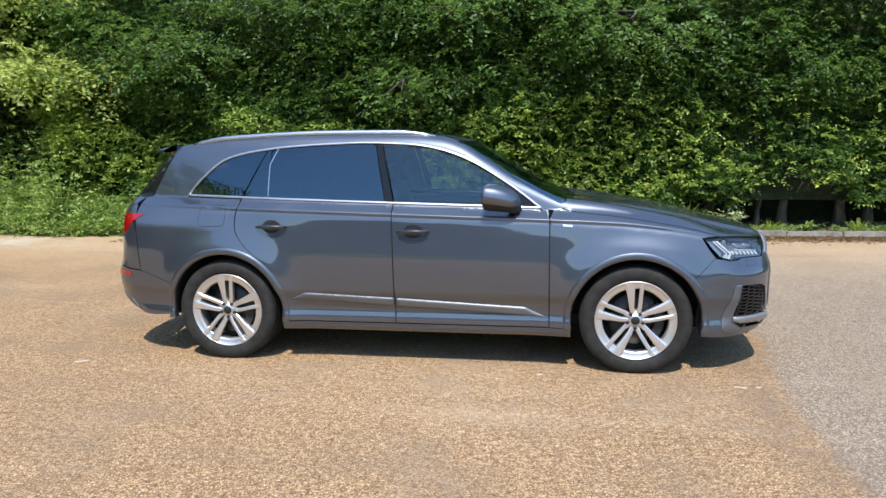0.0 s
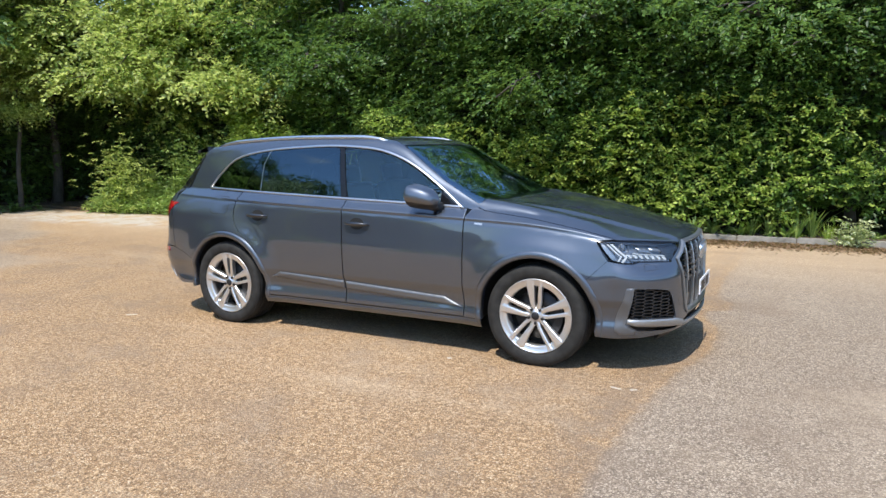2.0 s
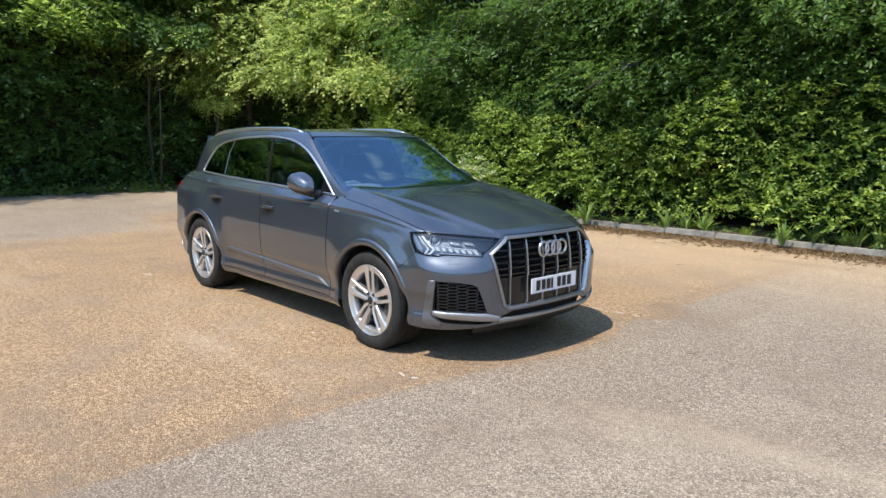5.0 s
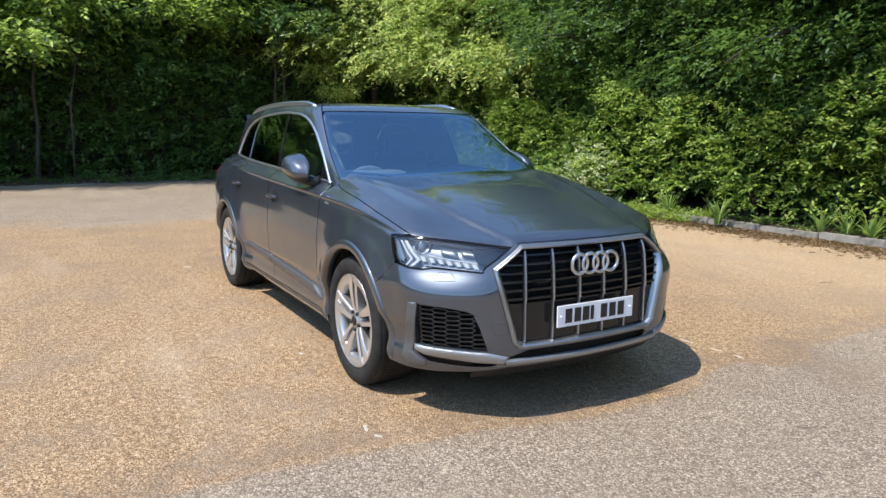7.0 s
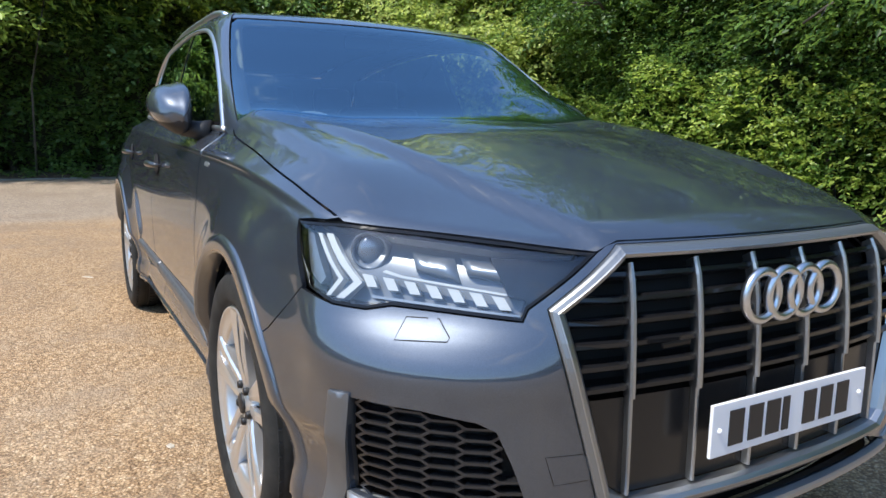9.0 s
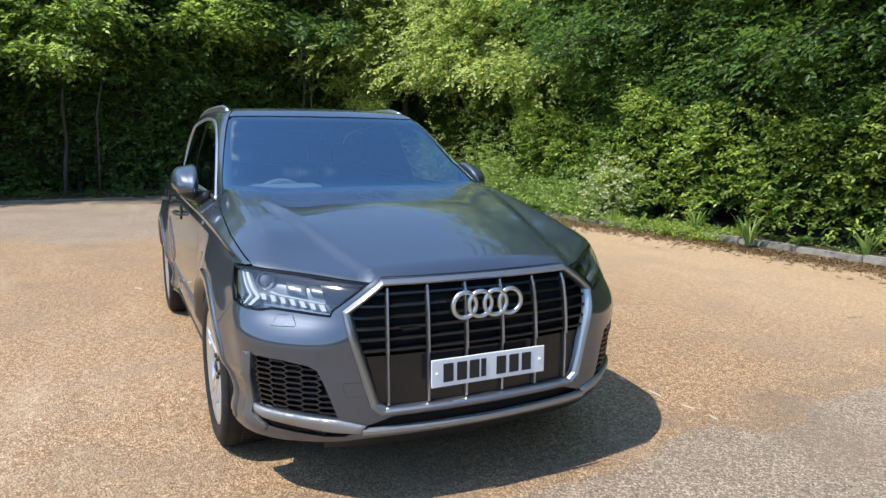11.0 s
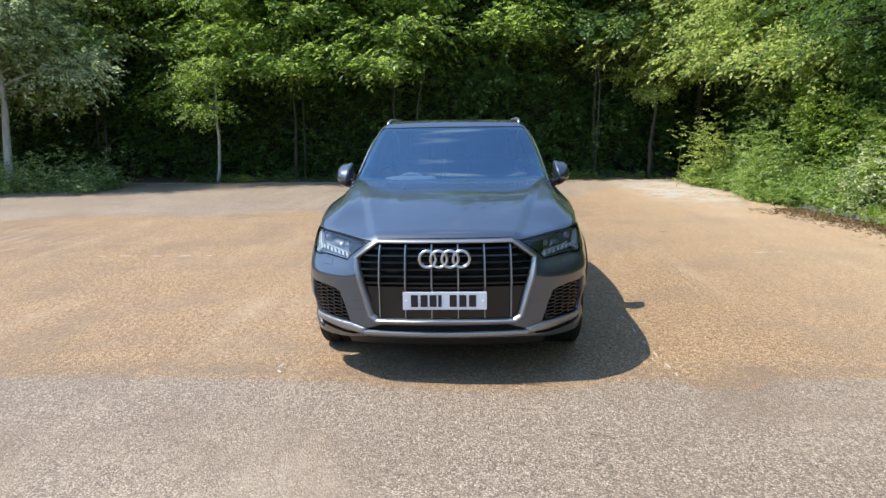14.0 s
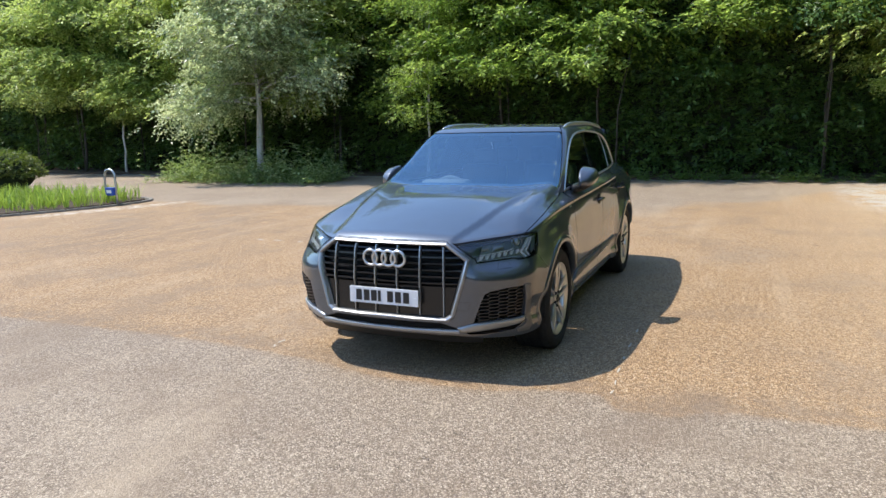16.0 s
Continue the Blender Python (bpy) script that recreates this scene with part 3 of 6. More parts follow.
# ---- trees ----
def tree(name, base, height, spread, clear, label, leaf=0.11, clusters=60, per=45, trunk_r=0.13, material=None, bark=None, lean=(0, 0), seed=0, flat=0.35, reach=None, droop=0.3, tight=0.17, cone=0.35, stems=0):
    """A tapered trunk with limbs, and a crown of many small leaves set in layered clusters."""
    rnd = random.Random(seed)
    rng = np.random.default_rng(seed + 50)
    thing = tagged(empty(name, base), label, "tree", group="trees round the car park")
    wood = []
    top = Vector((lean[0], lean[1], height * 0.92))
    n = 9
    axis = [Vector((lean[0] * (i / n) ** 1.5 + rnd.uniform(-0.06, 0.06), lean[1] * (i / n) ** 1.5 + rnd.uniform(-0.06, 0.06), -0.1 + (top.z + 0.1) * i / n)) for i in range(n + 1)]
    wood.append(tube(axis, [trunk_r * (1.25 if i == 0 else 1 - 0.85 * i / n) for i in range(n + 1)], 10))
    centres = []
    limbs = max(8, clusters // 6)
    for i in range(limbs):
        h = clear + (height * 0.9 - clear) * ((i + rnd.random()) / limbs)
        t = min(h / top.z, 0.99)
        p0 = axis[int(t * n)].lerp(axis[min(int(t * n) + 1, n)], t * n % 1)
        az = i * 2.4 + rnd.uniform(-0.5, 0.5)
        if reach is not None and rnd.random() < 0.55:
            az = reach + rnd.uniform(-0.9, 0.9)
        ln = spread * (cone + (1 - cone) * (1 - (h - clear) / max(height - clear, 0.1))) * rnd.uniform(0.7, 1.12)
        rise = ln * rnd.uniform(0.1, 0.55)
        q = []
        for k in range(6):
            s = k / 5
            q.append(p0 + Vector((math.cos(az) * ln * s, math.sin(az) * ln * s, rise * s - droop * ln * s * s)) + Vector((rnd.uniform(-1, 1), rnd.uniform(-1, 1), rnd.uniform(-1, 1))) * 0.07 * ln * s)
        r0 = trunk_r * (1 - 0.8 * t) * 0.5
        wood.append(tube(q, [r0 * (1 - 0.8 * k / 5) + 0.004 for k in range(6)], 6))
        m = max(2, clusters // limbs)
        for k in range(m):
            s = 0.3 + 0.7 * (k + rnd.random()) / m
            c = q[min(int(s * 5), 4)].lerp(q[min(int(s * 5) + 1, 5)], s * 5 % 1) + Vector((rnd.uniform(-1, 1), rnd.uniform(-1, 1), rnd.uniform(-0.4, 0.5))) * spread * 0.17
            centres.append((c, az, s))
            a = q[min(int(s * 5), 4)]
            wood.append(tube([a, a.lerp(c, 0.6) + Vector((0, 0, 0.05)), c], [r0 * 0.35 + 0.003, r0 * 0.25 + 0.002, 0.003], 5))
    for k in range(stems):
        az, d = rnd.uniform(0, 6.3), rnd.uniform(0.4, 1.3)
        b = Vector((math.cos(az) * d * 0.5 + 0.5, math.sin(az) * d, -0.1))
        h = rnd.uniform(0.45, 0.6) * height
        wood.append(tube([b, b + Vector((rnd.uniform(-0.1, 0.1), rnd.uniform(-0.15, 0.15), h * 0.5)), b + Vector((rnd.uniform(-0.3, 0.3), rnd.uniform(-0.5, 0.5), h))], [0.03, 0.024, 0.012], 6))
    v, f = join(wood)
    tr = mesh_ob("trunk", v, f, bark or BARK, thing)
    c = np.array([tuple(q[0]) for q in centres])
    az = np.array([q[1] for q in centres])
    idx = np.repeat(np.arange(len(c)), per)
    rad = spread * tight
    o = rng.normal(0, 1, (len(idx), 3)) * np.array((rad, rad, rad * flat))
    pts = c[idx] + o
    hd = unit(o + np.stack((np.cos(az[idx]), np.sin(az[idx]), -0.2 + 0 * az[idx]), axis=1) * rad * 0.8 + rng.normal(0, 0.25 * rad, o.shape))
    up = np.stack((rng.normal(0, 0.3, len(idx)) + 0.75 * np.cos(az[idx]), rng.normal(0, 0.3, len(idx)) + 0.75 * np.sin(az[idx]), np.ones(len(idx))), axis=1)
    vs, fs = sprays(pts, hd, up, leaf, 8, droop=0.5)
    leaf_ob("crown", vs, fs, material or LEAF_TREE, thing)
    return thing


WALL_LABEL = "broad leafy maple with layered bright green sprays"
# behind the clipped hedge
for i, x in enumerate((-7.5, -4.2, -0.8, 2.6, 6.0, 9.6, 13.5)):
    tree("tree", (x, 9.3 + 0.5 * math.sin(i * 2.1), 0), 9.4 + 0.6 * math.sin(i * 1.7), 2.9, 2.6, "tall hornbeam rising behind the clipped hedge", 0.105, 90, 36, 0.14, LEAF_HEDGE, seed=10 + i, reach=-1.57, flat=0.4)
# the sunny corner
for i, (x, y, h, sp) in enumerate(((-10.6, 9.3, 9.4, 3.0), (-13.8, 8.6, 9.2, 3.1), (-16.8, 7.6, 9.2, 3.4))):
    tree("tree", (x, y, 0), h, sp, 4.0 if i == 2 else 2.5, WALL_LABEL, 0.14, 96, 36, 0.15, LEAF_TREE, seed=30 + i, reach=-0.9)
for i, (x, y) in enumerate(((-9.0, 11.2), (-5.8, 11.6), (-12.4, 11.4))):
    tree("tree", (x, y, 0), 11.2, 3.4, 3.0, "tall shaded broadleaf tree behind the hedge", 0.15, 80, 30, 0.15, LEAF_HEDGE, seed=180 + i, reach=-1.57)
# the row along the back
for i in range(11):
    y = 4.2 - i * 3.3
    # leaf colour carries the shade: darkest first tree, half dark next four
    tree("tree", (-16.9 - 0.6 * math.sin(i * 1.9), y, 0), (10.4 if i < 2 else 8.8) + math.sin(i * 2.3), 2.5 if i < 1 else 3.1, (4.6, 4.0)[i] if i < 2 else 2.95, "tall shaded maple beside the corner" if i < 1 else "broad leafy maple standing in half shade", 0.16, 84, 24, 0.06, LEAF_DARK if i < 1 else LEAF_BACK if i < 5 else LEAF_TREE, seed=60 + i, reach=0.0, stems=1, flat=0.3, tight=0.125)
for i in range(9):
    y = 5.5 - i * 4.2
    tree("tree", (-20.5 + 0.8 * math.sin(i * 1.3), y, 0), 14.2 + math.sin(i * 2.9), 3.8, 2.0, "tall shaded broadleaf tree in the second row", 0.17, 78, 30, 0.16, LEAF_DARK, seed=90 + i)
tree("birch_tree", (-13.4, -13.4, 0), 8.2, 3.0, 2.5, "pale-barked birch with fine drooping grey-green leaves", 0.13, 190, 40, 0.13, LEAF_BIRCH, BIRCH_BARK, (-0.35, -0.35), 7, 0.8, None, 0.34, 0.105, 0.6)
# unseen tree belts added behind the camera: they close the place and darken reflections
hedge("unseen_tree_belt", -40, 45, curve_of([-60, 60], [38.0, 38.0]), 0.0, 5.5, 6, 0.5, "unseen tree belt added to close the place and darken reflections", 11.0, flip=True, material=LEAF_DARK, amp=1.2, turn=-90)
hedge("unseen_tree_belt", -45, 45, curve_of([-60, 60], [38.0, 38.0]), 0.0, 5.5, 6, 0.5, "unseen tree belt added to close the place and darken reflections", 12.0, flip=True, material=LEAF_DARK, amp=1.2, turn=180)


# ---- the car: one smooth body surface, cut into panels ----
Z_BELT = curve_of([-2.6, -1.88, -0.26, 0.85, 1.2, 1.4, 1.76, 2.0, 2.3, 2.6], [1.24, 1.218, 1.165, 1.128, 1.115, 1.105, 1.065, 1.02, 0.955, 0.88])
SIDE_Y = curve_of([0.1, 0.22, 0.27, 0.33, 0.40, 0.47, 0.55, 0.75, 0.93, 1.1, 1.16, 1.2, 1.4, 1.6, 1.75, 1.9],
                  [0.80, 0.87, 0.905, 0.912, 0.90, 0.912, 0.942, 0.948, 0.936, 0.924, 0.916, 0.906, 0.848, 0.774, 0.697, 0.605])
TAPER_LOW = curve_of([-2.7, -2.45, -2.3, -2.0, -1.5, 1.4, 1.7, 1.93, 2.15, 2.4, 2.6], [0.24, 0.11, 0.06, 0.02, 0, 0, 0.002, 0.012, 0.03, 0.095, 0.2])
TAPER_UP = curve_of([-2.6, -2.2, -1.93, -1.5, -1.0, -0.3, 0.4, 0.87, 1.3, 1.7, 2.0, 2.4, 2.6], [0.25, 0.165, 0.11, 0.05, 0.012, 0.0, 0.004, 0.012, 0.012, 0.022, 0.045, 0.135, 0.22])
TOP_Z = curve_of([-2.7, -2.3, -1.9, -1.4, -0.7, -0.1, 0.15, 0.3, 0.5, 0.8, 1.05, 1.12, 1.2, 1.5, 1.8, 2.1, 2.35, 2.5, 2.75],
                 [1.44, 1.568, 1.63, 1.674, 1.698, 1.692, 1.67, 1.625, 1.512, 1.33, 1.197, 1.182, 1.173, 1.137, 1.082, 1.015, 0.955, 0.922, 0.85])
NOSE_X = curve_of([0.15, 0.25, 0.31, 0.38, 0.5, 0.65, 0.8, 0.9, 0.96, 1.05, 1.2], [-0.2, -0.07, -0.012, 0.0, 0.0, -0.003, -0.016, -0.04, -0.075, -0.16, -0.4])
CORNER = curve_of([0.1, 0.33, 0.45, 0.58, 0.67, 0.73, 0.79, 0.86, 0.93, 1.0, 1.1, 1.3], [2.97, 3.04, 3.11, 3.12, 3.105, 3.065, 3.01, 2.97, 2.94, 2.92, 2.92, 3.0])
TAIL_X = curve_of([0.15, 0.3, 0.45, 0.6, 0.75, 0.95, 1.12, 1.2, 1.4, 1.58, 1.75], [-2.2, -2.42, -2.58, -2.605, -2.57, -2.55, -2.51, -2.455, -2.28, -2.12, -1.98])


def smax(a, b, k):
    h = np.maximum(k - np.abs(a - b), 0) / k
    return np.maximum(a, b) + h * h * k * 0.25


def sstep(a, b, x):
    t = np.clip((x - a) / (b - a), 0, 1)
    return t * t * (3 - 2 * t)


def body(p):
    """Signed distance, nearly, from the painted body; negative inside."""
    x, y, z = p[..., 0], np.abs(p[..., 1]), p[..., 2]
    u = z - (Z_BELT(x) - 1.16) * sstep(0.5, 1.0, z)
    w = sstep(0.92, 1.17, u)
    flare = 0.0
    for cx in (1.497, -1.497):
        r = np.hypot(x - cx, (z - 0.36) * 0.95)
        flare = flare + 0.036 * np.exp(-((r - 0.44) / 0.13) ** 2) * (0.8 + 0.2 * sstep(0.4, 0.7, z))
    bend = lambda t: 0.5 * (t + np.sqrt(t * t + 0.000008))
    side = y - (SIDE_Y(u) - 1.32 * (bend(u - 1.1) - bend(u - 1.16)) - 0.005 * np.exp(-((u - 1.078) / 0.014) ** 2) - TAPER_LOW(x) * (1 - w) - TAPER_UP(x) * w + flare * (1 - w))
    ridge = 0.72 - 0.2 * (x - 1.1)
    dome = 0.020 * (1 - sstep(ridge - 0.035, ridge + 0.03, y)) * sstep(1.0, 1.7, x)
    brow = 0.036 * sstep(0.4, 0.8, y) * sstep(0.6, 0.95, x) * (1 - sstep(1.8, 2.15, x))
    top = (z - (TOP_Z(x + (0.12 + 0.15 * sstep(1.1, 1.55, x) + 0.15 * (1 - sstep(-0.6, 0.1, x))) * y * y) - 0.03 * y * y + dome + brow)) * 0.9
    nose = (x - (2.505 - 0.15 * y * y - 0.36 * y ** 6 + NOSE_X(z))) * 0.95
    tail = ((TAIL_X(z) + 0.1 * y * y + 0.32 * y ** 6) - x) * 0.93
    roll = 0.016 * np.exp(-((z - 0.69) / 0.065) ** 2) * sstep(0.42, 0.78, y) * sstep(1.8, 2.1, x)
    side, nose = side - roll * 0.5, nose - roll
    d = smax(side, top, 0.075)
    d = smax(d, nose, 0.07)
    d = smax(d, (x + y - CORNER(z) - roll) * 0.68, 0.06)
    return smax(d, tail, 0.08)


def cast(o, d, off=0.0, far=2.0):
    """Where rays that start inside the body leave it."""
    o, d = np.asarray(o, float), np.asarray(d, float)
    lo, hi = np.zeros(len(o)), np.full(len(o), far)
    off = np.broadcast_to(off, lo.shape)
    for _ in range(34):
        m = (lo + hi) / 2
        out = body(o + d * m[:, None]) > off
        hi, lo = np.where(out, m, hi), np.where(out, lo, m)
    return o + d * lo[:, None]


def slope(p):
    e = 0.002
    g = np.stack([body(p + e * v) - body(p - e * v) for v in np.eye(3)], axis=1)
    return unit(g)


def lift_side(s):
    def f(q, off=0.0):
        o = np.stack((q[:, 0], 0 * q[:, 0], q[:, 1]), axis=1)
        return cast(o, np.tile((0, s, 0.0), (len(q), 1)), off, 1.3)
    return f


def lift_top(q, off=0.0):
    o = np.stack((q[:, 0], q[:, 1], 0 * q[:, 0] + 0.62), axis=1)
    return cast(o, np.tile((0, 0, 1.0), (len(q), 1)), off, 1.5)


def lift_nose(q, off=0.0):
    a = q[:, 0] / 1.2
    o = np.stack((0 * a + 1.3, 0 * a, q[:, 1]), axis=1)
    return cast(o, np.stack((np.cos(a), np.sin(a), 0 * a), axis=1), off, 2.0)


def lift_tail(q, off=0.0):
    a = q[:, 0] / 1.2
    o = np.stack((0 * a - 1.2, 0 * a, q[:, 1]), axis=1)
    return cast(o, np.stack((-np.cos(a), np.sin(a), 0 * a), axis=1), off, 2.0)


def nu(x, y, z):
    """Place on the wrap of the nose: arc from the centre line, height."""
    return np.array((1.2 * math.atan2(y, x - 1.3), z))


def tu(x, y, z):
    return np.array((1.2 * math.atan2(y, -1.2 - x), z))


def area(q):
    q = np.asarray(q)
    return 0.5 * np.sum(q[:, 0] * np.roll(q[:, 1], -1) - np.roll(q[:, 0], -1) * q[:, 1])


def inset(q, g):
    """Draw an outline in by g on all sides."""
    q = np.asarray(q, float)
    keep = np.linalg.norm(q - np.roll(q, 1, axis=0), axis=1) > 1e-5
    q = q[keep]
    if area(q) < 0:
        q = q[::-1]
    t = unit(np.roll(q, -1, axis=0) - np.roll(q, 1, axis=0))
    return q + np.stack((-t[:, 1], t[:, 0]), axis=1) * g


def inside(pts, loops):
    hit = np.zeros(len(pts), bool)
    for q in loops:
        a, b = q, np.roll(q, -1, axis=0)
        for (x0, y0), (x1, y1) in zip(a, b):
            if y0 != y1:
                c = (y0 > pts[:, 1]) != (y1 > pts[:, 1])
                hit ^= c & (pts[:, 0] < (x1 - x0) * (pts[:, 1] - y0) / (y1 - y0) + x0)
    return hit


def panel(name, outline, lift, material, parent, off=0.0, gap=0.0018, step=0.022, depth=0.012, holes=(), label="", crown=0.0, crease=False):
    """A panel of the body: the outline, filled with an even net, laid on the surface, with returned edges."""
    from_loops = [inset(outline, gap)] + [inset(h, -gap)[::-1] for h in holes]
    q = np.concatenate(from_loops)
    lo, hi = q.min(axis=0), q.max(axis=0)
    gx, gy = np.meshgrid(np.arange(lo[0], hi[0], step), np.arange(lo[1], hi[1], step * 0.87))
    gx = gx + (np.arange(gx.shape[0]) % 2)[:, None] * step * 0.5
    g = np.stack((gx.ravel(), gy.ravel()), axis=1)
    g = g[inside(g, from_loops)]
    if len(g):
        near = np.min(np.linalg.norm(g[:, None] - q[None], axis=2), axis=1) if len(g) * len(q) < 3e7 else np.ones(len(g))
        g = g[near > step * 0.45]
    if crease:
        # rows of points that hold the shoulder line sharp
        cx = np.arange(lo[0], hi[0], 0.012)
        g = g[np.abs(g[:, 1] - Z_BELT(g[:, 0]) + 0.063) > 0.034]
        for d in (-0.088, -0.078, -0.07, -0.063, -0.058, -0.05, -0.04):
            row = np.stack((cx, Z_BELT(cx) + d), axis=1)
            row = row[inside(row, from_loops)]
            if len(row):
                g = np.concatenate((g, row[np.min(np.linalg.norm(row[:, None] - q[None], axis=2), axis=1) > 0.006]))
    allp = np.concatenate((q, g))
    edges, o = [], 0
    for lp in from_loops:
        n = len(lp)
        edges += [(o + i, o + (i + 1) % n) for i in range(n)]
        o += n
    from_cdt = delaunay([Vector(p) for p in allp], edges, [], 0, 1e-6)
    v2 = np.array([tuple(v) for v in from_cdt[0]])
    tri = np.array([tuple(t) for t in from_cdt[2]])
    tri = tri[inside(v2[tri].mean(axis=1), from_loops)]
    used = np.unique(tri)
    remap = -np.ones(len(v2), int)
    remap[used] = np.arange(len(used))
    tri, v2 = remap[tri], v2[used]
    offs = off
    if crown:
        a, b = from_loops[0], np.roll(from_loops[0], -1, axis=0)
        t = np.clip(np.sum((v2[:, None] - a) * (b - a), axis=2) / np.maximum(np.sum((b - a) ** 2, axis=1), 1e-12), 0, 1)
        dist = np.min(np.linalg.norm(v2[:, None] - (a + t[..., None] * (b - a)), axis=2), axis=1)
        offs = off + crown * np.sqrt(np.clip(dist / 0.018, 0, 1) * (2 - np.clip(dist / 0.018, 0, 1)))
    p = lift(v2, offs)
    nrm = slope(p)
    fn = np.cross(p[tri[:, 1]] - p[tri[:, 0]], p[tri[:, 2]] - p[tri[:, 0]])
    if np.sum(fn * nrm[tri[:, 0]]) < 0:
        tri = tri[:, ::-1]
    count = {}
    for t in tri:
        for a, b in ((t[0], t[1]), (t[1], t[2]), (t[2], t[0])):
            count[(a, b)] = 1
    rim = [(a, b) for a, b in count if (b, a) not in count]
    vs, ns, fs = list(p), list(nrm), [tuple(t) for t in tri]
    ids = {}
    acc = {}
    for a, b in rim:
        e = p[b] - p[a]
        s = np.cross(e, nrm[a])
        for i in (a, b):
            acc[i] = acc.get(i, 0) + s
    for i, s in acc.items():
        ids[i] = len(vs)
        s = unit(np.asarray(s))
        vs += [p[i], p[i] - nrm[i] * depth]
        ns += [s, s]
    for a, b in rim:
        fs.append((ids[b], ids[a], ids[a] + 1, ids[b] + 1))
    if crown:
        ns = None
    ob = mesh_ob(name, vs, fs, material, parent, True, ns)
    return tagged(ob, label) if label else ob


from mathutils.geometry import delaunay_2d_cdt as delaunay

car = tagged(empty("car"), "dark grey metallic five-door SUV parked on buff chippings", "car")


def arc(cx, cz, r, a0, a1, n=40):
    return [np.array((cx + r * math.cos(radians(a0 + (a1 - a0) * i / n)), cz + r * math.sin(radians(a0 + (a1 - a0) * i / n)))) for i in range(n + 1)]


RA = 0.444
HZ = 0.365
# shared edge lines
shut_y = curve_of([0.8, 1.0, 1.4, 1.7, 1.85, 1.95, 2.05, 2.2], [0.78, 0.822, 0.858, 0.87, 0.866, 0.858, 0.843, 0.78])
sx = np.linspace(0.95, 2.05, 40)
SHUT = lift_top(np.stack((sx, shut_y(sx)), axis=1))                      # bonnet to wing
WSX = np.array(spline([(1.04, 0.815), (0.68, 0.752), (0.32, 0.665), (0.1, 0.585)], 0.03))
WS_EDGE = lift_top(WSX)                                                    # windscreen to pillar
rx = np.linspace(0.1, -2.0, 60)
ROOF_EDGE = lift_top(np.stack((rx, 0.585 - 0.05 * np.clip(-rx - 1.0, 0, 2) ** 1.5), axis=1))
DLO = spline([(-1.88, 1.235), (-1.76, 1.365), (-1.55, 1.515), (-1.17, 1.588), (-0.64, 1.62), (-0.29, 1.618), (0.04, 1.585), (0.33, 1.49), (0.61, 1.325), (0.865, 1.135)], 0.03)
belt = lambda a, b, d=0.0: [np.array((x, float(Z_BELT(x)) + d)) for x in np.linspace(a, b, max(3, int(abs(b - a) / 0.03)))]
LAMP = [(1.92, 0.885, 0.943), (2.05, 0.838, 0.948), (2.164, 0.672, 0.937), (2.267, 0.573, 0.927), (2.385, 0.457, 0.912), (2.337, 0.581, 0.81), (2.342, 0.595, 0.788), (2.285, 0.65, 0.792), (2.164, 0.768, 0.799), (2.135, 0.81, 0.789), (2.08, 0.858, 0.792), (2.015, 0.89, 0.815), (1.968, 0.893, 0.872)]
GRILLE_OUT = [(0.575, 0.812), (0.425, 0.925), (-0.425, 0.925), (-0.575, 0.812), (-0.468, 0.433), (-0.425, 0.398), (0.425, 0.398), (0.468, 0.433)]
GRILLE_IN = [(0.54, 0.804), (0.412, 0.899), (-0.412, 0.899), (-0.54, 0.804), (-0.438, 0.447), (-0.408, 0.426), (0.408, 0.426), (0.438, 0.447)]
FOG = [(2.17, 0.866, 0.622), (2.272, 0.767, 0.617), (2.345, 0.692, 0.602), (2.369, 0.664, 0.585), (2.385, 0.64, 0.522), (2.4, 0.595, 0.395), (2.268, 0.74, 0.407), (2.14, 0.86, 0.407)]
SLIT = [(2.135, 0.85, 0.362), (2.19, 0.80, 0.346), (2.26, 0.725, 0.338), (2.34, 0.62, 0.329), (2.41, 0.545, 0.324), (2.39, 0.565, 0.314), (2.33, 0.625, 0.309), (2.25, 0.725, 0.312), (2.18, 0.80, 0.322)]


def nose_loop(pts, s=1, step=0.02, base=2.45):
    q = [nu(base - 0.15 * p[0] ** 2 if len(p) == 2 else p[0], s * (p[0] if len(p) == 2 else p[1]), p[-1]) for p in pts]
    return line(q + [q[0]], step)[:-1]


def wing_outline():
    top = [np.array((p[0], p[2])) for p in SHUT[::-1]]
    top = top[1:]
    lamp = [np.array((2.012, 0.813)), np.array((1.968, 0.87)), np.array((1.922, 0.944)), np.array((1.97, 0.949)), np.array((2.01, 0.950)), np.array((2.046, top[0][1] - 0.003))]
    return line([(0.912, 0.302), (1.07, 0.302)], 0.03) + arc(1.497, HZ, RA, 188, 42) + line([(1.835, 0.66), (1.90, 0.70)], 0.03) + line([(1.92, 0.72)] + lamp, 0.02) + top + line([(0.935, 1.125), (0.912, 1.08), (0.912, 0.32)], 0.03)


